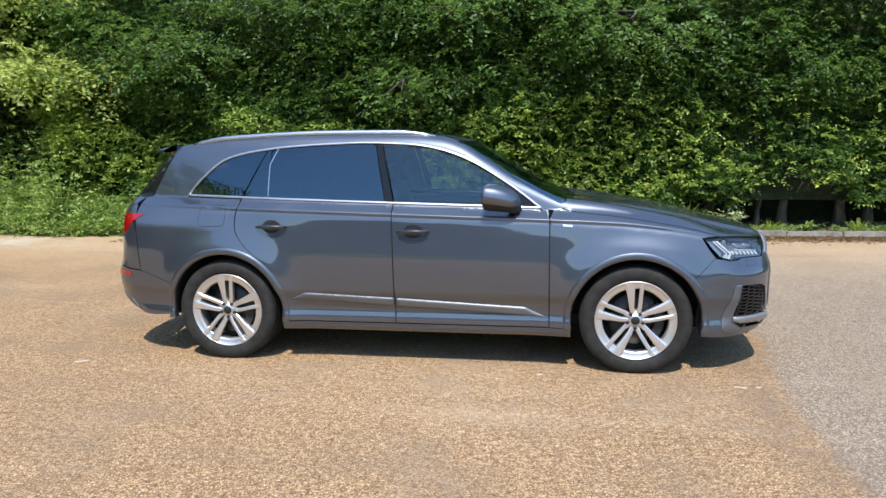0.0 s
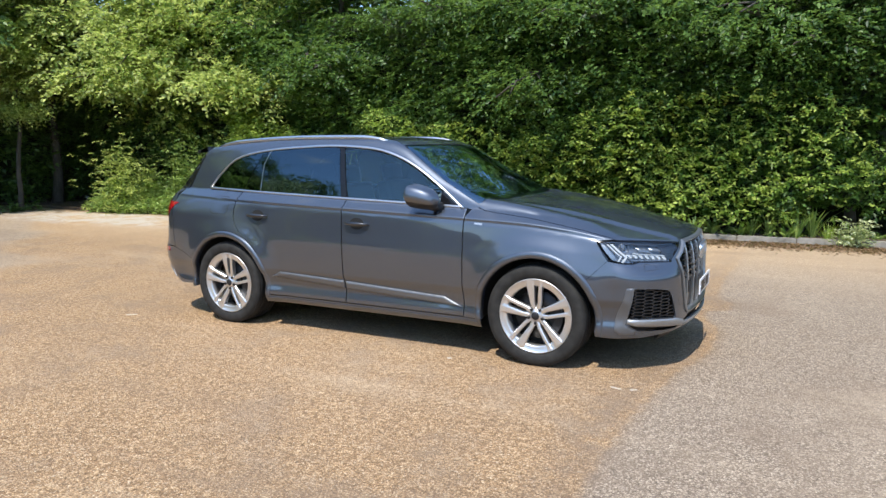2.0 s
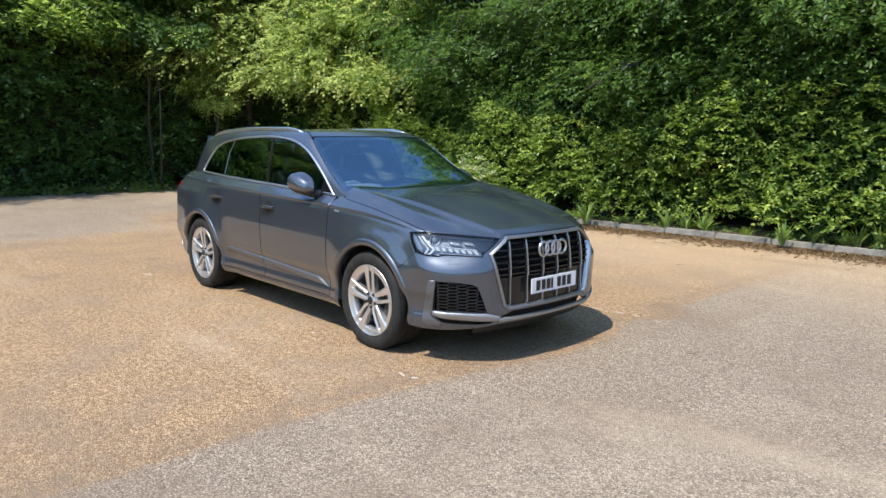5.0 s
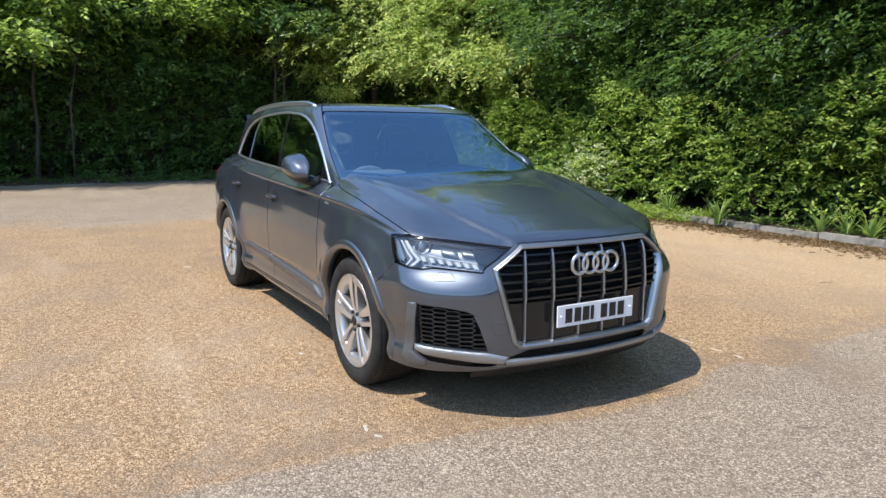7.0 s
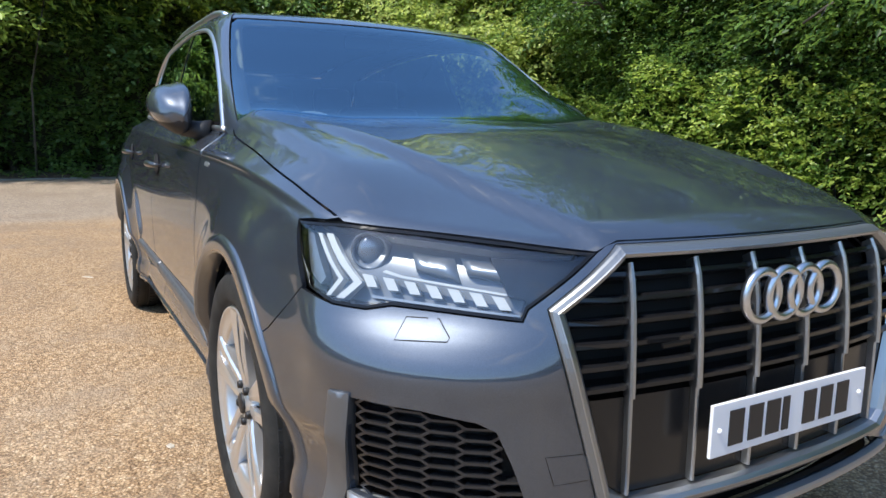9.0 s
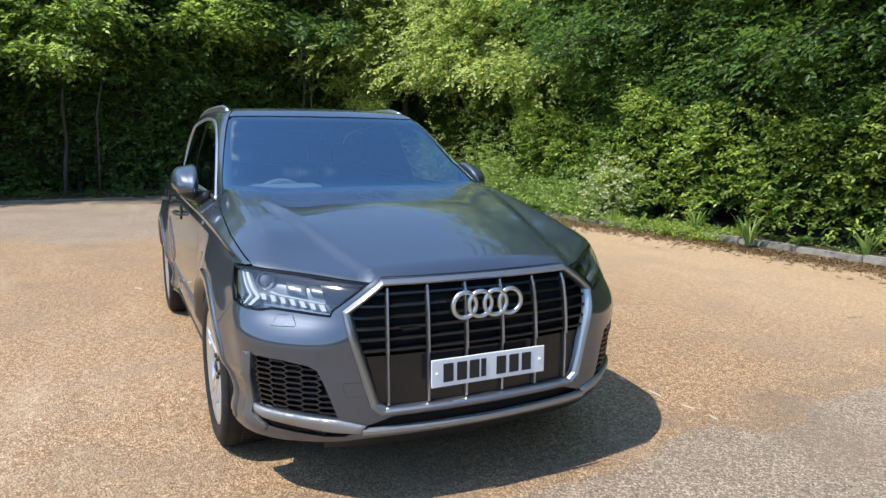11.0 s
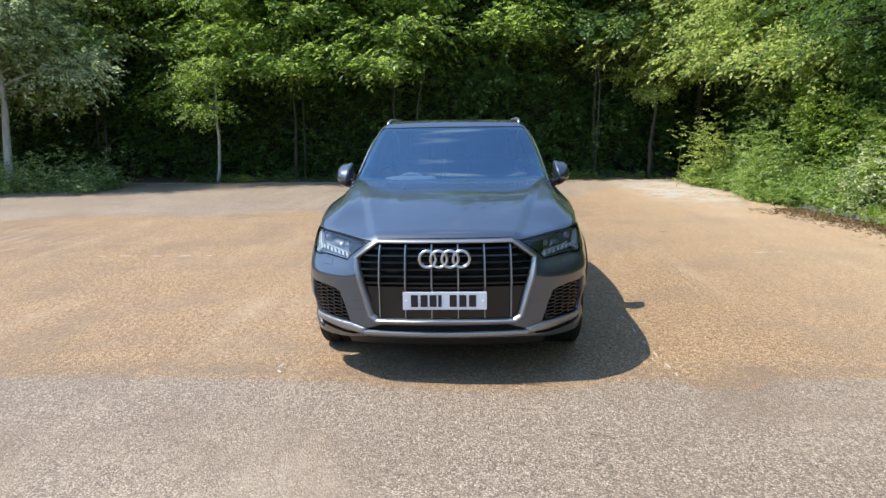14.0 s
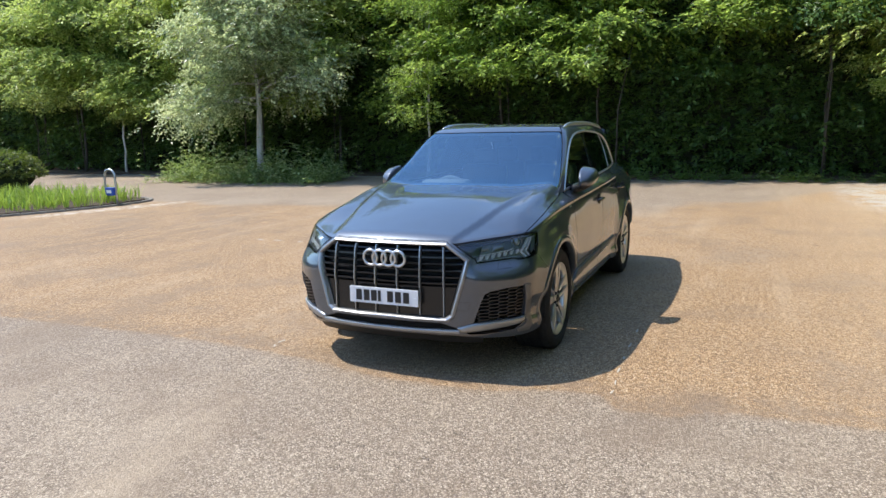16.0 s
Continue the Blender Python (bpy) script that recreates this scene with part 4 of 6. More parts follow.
def build_side(s):
    lift = lift_side(s)
    panel("wing", wing_outline(), lift, PAINT, car, step=0.02, crease=True)
    # doors
    fd = line([(-0.195, 0.305), (0.907, 0.305), (0.907, 1.05)], 0.03) + belt(0.895, -0.215, 0.004) + spline([(-0.212, 1.14), (-0.20, 0.7), (-0.195, 0.33)], 0.03)
    front = panel("front_door", fd, lift, PAINT, car, step=0.02, crease=True)
    rd = line([(-0.200, 0.33), (-0.205, 0.7), (-0.217, 1.14)], 0.03) + belt(-0.222, -1.40, 0.004) + spline([(-1.405, 1.13), (-1.40, 0.98), (-1.31, 0.85), (-1.16, 0.72), (-1.075, 0.57), (-1.045, 0.45), (-1.045, 0.33)], 0.025) + line([(-1.04, 0.305), (-0.205, 0.305)], 0.03)
    rear = panel("rear_door", rd, lift, PAINT, car, step=0.02, crease=True)
    # sill strip below the doors
    panel("sill", line([(-1.06, 0.30), (1.06, 0.30), (1.06, 0.235), (-1.06, 0.235), (-1.06, 0.30)], 0.03)[:-1], lift, PAINT, car, step=0.03)
    # pillars, roof side and rear quarter in one pressing
    ws = [np.array((p[0], p[2])) for p in WS_EDGE]
    rf = [np.array((p[0], p[2])) for p in ROOF_EDGE]
    loop = [np.array((0.93, 1.125))] + ws + rf[1:] + line([(-2.06, 1.56), (-2.18, 1.40), (-2.25, 1.22), (-2.26, 1.10), (-2.235, 0.95), (-2.21, 0.66), (-2.02, 0.60), (-1.90, 0.56)], 0.025)
    loop += arc(-1.497, HZ, RA, 24, 160)[::-1]
    loop += spline([(-1.085, 0.565), (-1.165, 0.725), (-1.315, 0.855), (-1.405, 0.985), (-1.41, 1.13)], 0.025) + [np.array((-1.41, float(Z_BELT(-1.41)) + 0.0))]
    loop += belt(-1.45, -1.86, 0.0) + DLO
    panel("body_side", loop, lift, PAINT, car, step=0.02, crease=True)
    # bright strip round the windows
    rim_top = panel_ring(DLO + belt(0.855, -1.86, 0.006), 0.016, lift, s)
    rim_top.name = "window_trim"
    # glass
    def slice_dlo(x0, x1):
        return [p for p in DLO if x0 < p[0] < x1]
    fg = belt(-0.215, 0.79, 0.022) + [p + np.array((-0.015, -0.02)) for p in reversed(slice_dlo(-0.30, 0.80))] + line([(-0.315, 1.595), (-0.215, 1.20)], 0.03)
    panel("front_window", fg, lift, DOOR_GLASS, front, off=-0.004, step=0.04, depth=0.004)
    rg = belt(-1.185, -0.285, 0.022) + line([(-0.285, 1.2), (-0.37, 1.595)], 0.03) + [p + np.array((0, -0.02)) for p in reversed(slice_dlo(-1.17, -0.39))] + line([(-1.18, 1.56), (-1.185, 1.23)], 0.03)
    panel("rear_window", rg, lift, PRIVACY, rear, off=-0.004, step=0.04, depth=0.004)
    qg = belt(-1.83, -1.42, 0.022) + line([(-1.40, 1.23), (-1.225, 1.555)], 0.03) + [p + np.array((0.012, -0.018)) for p in reversed(slice_dlo(-1.85, -1.24))]
    panel("quarter_window", qg, lift, PRIVACY, car, off=-0.004, step=0.04, depth=0.004)
    # black pillar trims
    bp = line([(-0.22, 1.19), (-0.28, 1.19), (-0.365, 1.60), (-0.32, 1.60), (-0.22, 1.19)], 0.03)[:-1]
    panel("pillar_trim", bp, lift, BLACK, front, off=-0.001, step=0.03, depth=0.006, gap=0.001)
    dp = line([(-1.39, 1.222), (-1.192, 1.215), (-1.185, 1.565), (-1.22, 1.558), (-1.39, 1.222)], 0.03)[:-1]
    panel("pillar_trim", dp, lift, PRIVACY, rear, off=-0.003, step=0.03, depth=0.006, gap=0.001)
    br = [(-1.19, 1.224), (-1.19, 1.46), (-1.135, 1.578), (-1.129, 1.578), (-1.184, 1.46), (-1.184, 1.224)]
    panel("pillar_strip", line(br + [br[0]], 0.02)[:-1], lift, BRIGHT, rear, off=0.001, step=0.02, depth=0.005, gap=0)
    mp = [p + np.array((-0.01, -0.018)) for p in slice_dlo(0.64, 0.87)] + line([(0.83, 1.15), (0.66, 1.155), (0.66, 1.27)], 0.03)
    panel("mirror_base", mp, lift, BLACK, front, off=0.0, step=0.03, depth=0.006, gap=0.001)
    # blades low on the doors
    bl = lambda x, d: 0.445 - 0.05 * (x + 0.05) + d
    b1 = line([(-0.19, bl(-0.19, -0.028)), (0.9, bl(0.9, -0.022)), (0.74, bl(0.74, 0.042)), (-0.19, bl(-0.19, 0.042)), (-0.19, bl(-0.19, -0.028))], 0.03)[:-1]
    panel("blade", b1, lift, SILVER, front, off=0.008, step=0.012, depth=0.03, gap=0.002, crown=0.012, label="brushed silver-grey blade")
    b2 = line([(-0.98, bl(-0.98, -0.02)), (-0.205, bl(-0.205, -0.028)), (-0.205, bl(-0.205, 0.042)), (-0.88, bl(-0.88, 0.036)), (-0.98, bl(-0.98, -0.02))], 0.03)[:-1]
    panel("blade", b2, lift, SILVER, rear, off=0.008, step=0.012, depth=0.03, gap=0.002, crown=0.012, label="brushed silver-grey blade")
    panel("sill_strip", line([(-1.03, 0.268), (1.03, 0.268), (1.03, 0.283), (-1.03, 0.283), (-1.03, 0.268)], 0.03)[:-1], lift, PAINT, car, off=0.006, step=0.02, depth=0.02, gap=0)
    # handles over a flat black disc that stands in for the dark recess
    for hx, hz, door in ((-0.055, 0.98, front), (-1.12, 1.008, rear)):
        rings = np.array([(hx + 0.07 * r * math.cos(t), hz + 0.002 + 0.048 * r * math.sin(t)) for r in (0.02, 0.35, 0.7, 1.0) for t in np.linspace(0, 2 * math.pi, 33)[:-1]])
        cv = lift(rings)
        cv[:, 1] += s * 0.004
        mesh_ob("handle_cup", list(cv), [(k * 32 + i, k * 32 + (i + 1) % 32, k * 32 + 32 + (i + 1) % 32, k * 32 + 32 + i) for k in range(3) for i in range(32)], VOID, door)
        y = float(lift(np.array([[hx, hz]]))[0, 1])
        bar = []
        for i in range(13):
            t = i / 12
            bar.append((hx - 0.118 + 0.236 * t, y + s * (0.004 + 0.038 * math.sin(math.pi * t) ** 0.5), hz + 0.004 * math.sin(math.pi * t)))
        v, f = tube(bar, [0.006 + 0.0095 * math.sin(math.pi * i / 12) ** 0.6 for i in range(13)], 12)
        mesh_ob("handle", v, f, HANDLE, door)
    # fuel flap on the driver's side
    if s < 0:
        ff = [np.array((-1.60 + 0.105 * np.sign(math.cos(t)) * abs(math.cos(t)) ** 0.35, 1.085 + 0.075 * np.sign(math.sin(t)) * abs(math.sin(t)) ** 0.35)) for t in np.linspace(0, 2 * math.pi, 60)[:-1]]
        panel("fuel_flap_gap", ff, lift, VOID, car, off=0.0008, step=0.02, depth=0.003, gap=-0.0035)
        panel("fuel_flap", ff, lift, PAINT, car, off=0.0018, step=0.02, depth=0.003, gap=0)
    # badge bar on the wing
    panel("badge", line([(1.0, 1.022), (1.065, 1.0185), (1.063, 1.031), (0.998, 1.035), (1.0, 1.022)], 0.03)[:-1], lift, GALV, car, off=0.002, step=0.02, depth=0.003, gap=0)
    # arch lips and liners
    for cx, a0, a1 in ((1.497, -9, 188), (-1.497, -8, 188)):
        vs, fs, m = [], [], 7
        prof = [(RA - 0.006, -0.05), (RA - 0.006, 0.002), (RA - 0.001, 0.006), (RA + 0.014, 0.008), (RA + 0.034, 0.007), (RA + 0.044, 0.004), (RA + 0.046, -0.02)]
        n = 72
        for i in range(n + 1):
            a = radians(a0 + (a1 - a0) * i / n)
            pts = np.array([(cx + r * math.cos(a), HZ + r * math.sin(a)) for r, o in prof])
            base = lift(pts)
            for b, (r, o) in zip(base, prof):
                vs.append((b[0], b[1] + s * o, b[2]))
        for i in range(n):
            for j in range(m - 1):
                a = i * m + j
                fs.append((a, a + 1, a + m + 1, a + m))
        mesh_ob("arch_lip", vs, fs, PAINT, car)
        vs, fs = [], []
        for i in range(33):
            a = radians(-4 + 188 * i / 32)
            r = RA + 0.012
            vs += [(cx + r * math.cos(a), s * 0.905, HZ + r * math.sin(a)), (cx + r * math.cos(a), s * 0.52, HZ + r * math.sin(a)), (cx, s * 0.53, HZ)]
        for i in range(32):
            fs += [(3 * i, 3 * i + 1, 3 * i + 4, 3 * i + 3), (3 * i + 1, 3 * i + 2, 3 * i + 4)]
        mesh_ob("arch_liner", vs, fs, VOID, car, False)
    # dark shell a little inside the panels
    sh = line([(0.9, 0.28), (1.06, 0.28)], 0.05) + arc(1.497, HZ, RA + 0.03, 188, 20) + line([(1.95, 0.6), (1.9, 0.9), (1.4, 1.03), (0.9, 1.08), (-1.5, 1.17), (-2.15, 1.15), (-2.15, 0.6), (-1.95, 0.55)], 0.05) + arc(-1.497, HZ, RA + 0.03, 20, 168)[::-1] + line([(-1.04, 0.28), (0.9, 0.28)], 0.05)
    panel("inner_shell", sh[:-1], lift, VOID, car, off=-0.016, step=0.06, depth=0.01)


def panel_ring(loop, width, lift, s):
    """The bright strip round the side windows, with a rounded section."""
    q = inset(loop, 0.0)
    vs, fs = [], []
    prof = [(-0.004, -0.003), (0.0, 0.004), (width * 0.3, 0.0075), (width * 0.7, 0.0075), (width, 0.002), (width + 0.002, -0.006)]
    m, n = len(prof), len(q)
    for w, o in prof:
        b = lift(inset(loop, w))
        b[:, 1] += s * o
        vs += list(b)
    for j in range(m - 1):
        for i in range(n):
            fs.append((j * n + i, j * n + (i + 1) % n, (j + 1) * n + (i + 1) % n, (j + 1) * n + i))
    return mesh_ob("window_trim", vs, fs, BRIGHT, car)


for side in (-1, 1):
    build_side(side)

# bonnet: from the screen to the nose
nose_edge = [nu(*p) for p in LAMP[1:5]]
front_line = [lift_nose(np.array([q]))[0] for q in spline(nose_edge, 0.03)]
nose_top = [lift_nose(np.array([nu(2.45, y, 0.931)]))[0] for y in np.linspace(0.43, 0, 12)]
half = [p for p in np.concatenate((SHUT[:, :2], [q[:2] for q in front_line if q[0] > SHUT[-1, 0]], [q[:2] for q in nose_top]))]
cowl = [np.array((1.09 - 0.12 * y * y, y)) for y in np.linspace(-0.795, 0.795, 40)]
bonnet_loop = [p for p in half[:-1]] + [p * np.array((1, -1)) for p in half[::-1]] + cowl
panel("bonnet", bonnet_loop, lift_top, PAINT, car, step=0.022)
# roof with its dark glass panel, windscreen, scuttle
ry = ROOF_EDGE[:, :2]
rs = [p for p in WSX if p[0] < 0.255]
roof_loop = rs + [p for p in ry[2:]] + [np.array((-2.08, y)) for y in np.linspace(0.45, -0.45, 20)] + [p * np.array((1, -1)) for p in ry[:1:-1]] + [p * np.array((1, -1)) for p in rs[::-1]] + [np.array((0.307 - 0.17 * y * y, y)) for y in np.linspace(-0.62, 0.62, 32)]
panel("roof", roof_loop, lift_top, PAINT, car, step=0.03)
wp = [p for p in WSX[1:] if p[0] > 0.255]
ws_loop = wp + [np.array((0.313 - 0.17 * y * y, y)) for y in np.linspace(0.62, -0.62, 32)] + [p * np.array((1, -1)) for p in wp[::-1]] + [np.array((1.085 - 0.12 * y * y, y)) for y in np.linspace(-0.785, 0.785, 40)]
screen = panel("windscreen", ws_loop, lift_top, GLASS, car, off=-0.003, step=0.035, depth=0.005, gap=0.004)
# black printed border of the screen
def border(name, loop, width, material, parent, off):
    a, b = inset(loop, 0.004), inset(loop, width)
    n = len(a)
    v = list(lift_top(a, off)) + list(lift_top(b, off))
    return mesh_ob(name, v, [(i, (i + 1) % n, n + (i + 1) % n, n + i) for i in range(n)], material, parent)
border("screen_border", ws_loop, 0.05, DARK, screen, -0.006)
panel("scuttle", [np.array((1.083 - 0.12 * y * y, y)) for y in np.linspace(-0.788, 0.788, 40)] + [np.array((1.0 - 0.12 * y * y, y)) for y in np.linspace(0.788, -0.788, 40)], lift_top, DARK, car, off=-0.014, step=0.03)

# nose
def bumper_outline():
    half = []
    bottom = [(2.36, 0.0, 0.302), (2.33, 0.45, 0.302), (2.25, 0.6, 0.275), (2.2, 0.75, 0.262), (2.05, 0.9, 0.262), (1.95, 0.93, 0.268)]
    half += [nu(*p) for p in bottom]
    for a in np.linspace(-12, 42, 14):
        x, z = 1.497 + RA * math.cos(radians(a)), HZ + RA * math.sin(radians(a))
        if z > 0.27:
            y = float(lift_side(1)(np.array([[x, z]]))[0, 1])
            half.append(nu(x, y, z))
    for x, z in ((1.835, 0.66), (1.90, 0.70), (1.92, 0.72), (2.008, 0.81)):
        y = float(lift_side(1)(np.array([[x, z]]))[0, 1])
        half.append(nu(x, y, z))
    half += [nu(*p) for p in (LAMP[10], LAMP[9], LAMP[8], LAMP[7], LAMP[6], LAMP[5], LAMP[4])]
    half += [nu(2.45, 0.46, 0.925), nu(2.45, 0.43, 0.931)]
    half = line(half, 0.025)
    return half + [p * np.array((-1, 1)) for p in half[::-1]]


fog_r, fog_l = nose_loop(FOG, -1), nose_loop(FOG, 1)
grille_hole = nose_loop(GRILLE_OUT)
slot = nose_loop([(0.38, 0.388), (-0.38, 0.388), (-0.5, 0.352), (-0.45, 0.345), (0.45, 0.345), (0.5, 0.352)])
slit_r, slit_l = nose_loop(SLIT, -1), nose_loop(SLIT, 1)
bumper = panel("front_bumper", bumper_outline(), lift_nose, PAINT, car, step=0.02, holes=[grille_hole, fog_r, fog_l, slot, slit_r, slit_l])
panel("inner_shell", line([nu(1.95, -0.9, 0.28), nu(1.95, 0.9, 0.28), nu(1.95, 0.9, 0.9), nu(1.95, -0.9, 0.9), nu(1.95, -0.9, 0.28)], 0.05)[:-1], lift_nose, VOID, bumper, off=-0.075, step=0.05)


def ring_band(name, outer, inner, offs, material, parent, label=""):
    """A frame between two outlines, with a raised section."""
    a, b = np.array(outer), np.array(inner)
    n = len(a)
    vs, fs = [], []
    for t, o in offs:
        vs += list(lift_nose(a + (b - a) * t, o))
    for j in range(len(offs) - 1):
        for i in range(n):
            fs.append((j * n + i, j * n + (i + 1) % n, (j + 1) * n + (i + 1) % n, (j + 1) * n + i))
    ob = mesh_ob(name, vs, fs, material, parent, False)
    return tagged(ob, label) if label else ob


def same_count(pts, k=14):
    q = [nu(2.45 - 0.15 * p[0] ** 2, p[0], p[1]) for p in pts]
    out = []
    for a, b in zip(q, q[1:] + q[:1]):
        out += [a + (b - a) * i / k for i in range(k)]
    return out


grille = empty("grille")
grille.parent = car
ring_band("grille_frame", same_count(GRILLE_OUT), same_count(GRILLE_IN), [(-0.02, -0.012), (0.03, 0.008), (0.15, 0.011), (0.45, 0.013)], FRAME, grille, "satin grey outer frame edge")
ring_band("grille_frame_lip", same_count(GRILLE_OUT), same_count(GRILLE_IN), [(0.45, 0.013), (0.52, 0.014), (0.8, 0.007), (0.95, -0.004), (1.02, -0.022)], LIP, grille, "bright silver inner frame lip")
panel("grille_back", nose_loop([(p[0] * 1.02, p[1] + (0.005 if p[1] > 0.6 else -0.005)) for p in GRILLE_IN]), lift_nose, VOID, grille, off=-0.06, step=0.05)
panel("plinth", nose_loop([(0.487, 0.63), (-0.487, 0.63), (-0.438, 0.448), (-0.408, 0.427), (0.408, 0.427), (0.438, 0.448)]), lift_nose, PLINTH, grille, off=-0.024, step=0.04, depth=0.03)


def half_width(z):
    return float(np.interp(z, [0.43, 0.45, 0.80, 0.895], [0.405, 0.435, 0.54, 0.41]))


def bar_on_nose(name, path, w, h, material, parent, off):
    """A bar of w x h section that follows the nose. path: (y, z) points."""
    q = np.array([nu(2.45 - 0.15 * y * y, y, z) for y, z in path])
    c = lift_nose(q, off)
    d = unit(np.gradient(c, axis=0))
    nr = slope(c)
    sd = unit(np.cross(d, nr))
    vs, fs = [], []
    prof = [(-0.5, -1.0), (-0.5, 0.2), (-0.25, 0.5), (0.25, 0.5), (0.5, 0.2), (0.5, -1.0)]
    for a, b in prof:
        vs += list(c + sd * w * a + nr * h * b)
    n, m = len(c), len(prof)
    for j in range(m):
        for i in range(n - 1):
            k = (j + 1) % m
            fs.append((j * n + i, j * n + i + 1, k * n + i + 1, k * n + i))
    fs += [tuple(j * n for j in range(m)), tuple(j * n + n - 1 for j in reversed(range(m)))]
    return mesh_ob(name, vs, fs, material, parent, False)


for i in range(6):
    z = 0.652 + i * 0.0425
    hw = half_width(z) + 0.01
    bar_on_nose("slat", [(y, z) for y in np.linspace(-hw, hw, 15)], 0.017, 0.03, SLAT, grille, -0.024)
for y in (-0.405, -0.243, -0.081, 0.081, 0.243, 0.405):
    zt = float(np.interp(abs(y), [0.40, 0.535], [0.893, 0.80]))
    bar_on_nose("upright", [(y * (0.985 + 0.02 * (z - 0.43)), z) for z in np.linspace(0.632, zt, 9)], 0.012, 0.018, LIP, grille, -0.008)
    bar_on_nose("upright", [(y * (0.985 + 0.02 * (z - 0.43)), z) for z in np.linspace(0.43, 0.632, 7)], 0.009, 0.012, LIP, grille, -0.012)

# four plain rings
emblem = empty("emblem")
emblem.parent = car
for i in range(4):
    y = (i - 1.5) * 0.0695
    v, f = tube([(2.509 - 0.15 * y * y, y + 0.051 * math.cos(t), 0.812 + 0.051 * math.sin(t)) for t in np.linspace(0, 2 * math.pi, 41)[:-1]], 0.0097, 12, True)
    mesh_ob("ring", v, f, BRIGHT, emblem)
# small badge bar in the grille
bm = bmesh.new()
box(bm, (2.488, -0.325, 0.735), (0.008, 0.075, 0.009))
part("badge", bm, STEEL, grille, "", bevel=0.002)
# number plate with plain bars
plate = empty("number_plate")
plate.parent = car
bm = bmesh.new()
box(bm, (2.531, 0, 0.554), (0.008, 0.52, 0.112))
part("plate", bm, WHITE, plate, "white plate with plain dark bars", bevel=0.002)
for y in (-0.188, -0.128, -0.072, -0.03, 0.052, 0.112, 0.172):
    bm = bmesh.new()
    box(bm, (2.5362, y, 0.554), (0.002, 0.022 if y == -0.03 else 0.044, 0.075))
    part("bar", bm, INK, plate)
for y in (-0.238, 0.238):
    bm = bmesh.new()
    bmesh.ops.create_uvsphere(bm, u_segments=10, v_segments=6, radius=0.006, matrix=pose(2.5355, y, 0.554))
    part("screw_cap", bm, WHITE, plate, smooth=True)


def honeycomb(s):
    """The mesh of a lower air intake: offset rows of stretched six-sided cells."""
    loop = np.array(nose_loop(FOG, s))
    q = inset(loop, 0.004)
    lo, hi = q.min(axis=0), q.max(axis=0)
    cw, ch = 0.064, 0.0235
    segs = []
    rows = int((hi[1] - lo[1]) / ch) + 2
    cols = int((hi[0] - lo[0]) / cw) + 3
    for c in range(cols):
        for r in range(rows):
            x = lo[0] + c * cw
            z = lo[1] + r * ch + (ch / 2 if c % 2 else 0)
            a, b, d = np.array((x - cw * 0.36, z)), np.array((x + cw * 0.36, z)), np.array((x + cw * 0.64, z + ch / 2))
            e = np.array((x + cw * 0.64, z - ch / 2))
            segs += [(a, b), (b, d), (b, e)]
    vs, fs = [], []
    for a, b in segs:
        if not inside(np.array([(a + b) / 2]), [q])[0]:
            continue
        t = unit((b - a)[None])[0]
        nn = np.array((-t[1], t[0])) * 0.0026
        quad = np.array([a - t * 0.003 - nn, b + t * 0.003 - nn, b + t * 0.003 + nn, a - t * 0.003 + nn])
        f0, f1 = lift_nose(quad, -0.012), lift_nose(quad, -0.04)
        o = len(vs)
        vs += list(f0) + list(f1)
        fs += [(o, o + 1, o + 2, o + 3), (o, o + 4, o + 5, o + 1), (o + 2, o + 6, o + 7, o + 3), (o + 1, o + 5, o + 6, o + 2), (o + 3, o + 7, o + 4, o)]
    return vs, fs


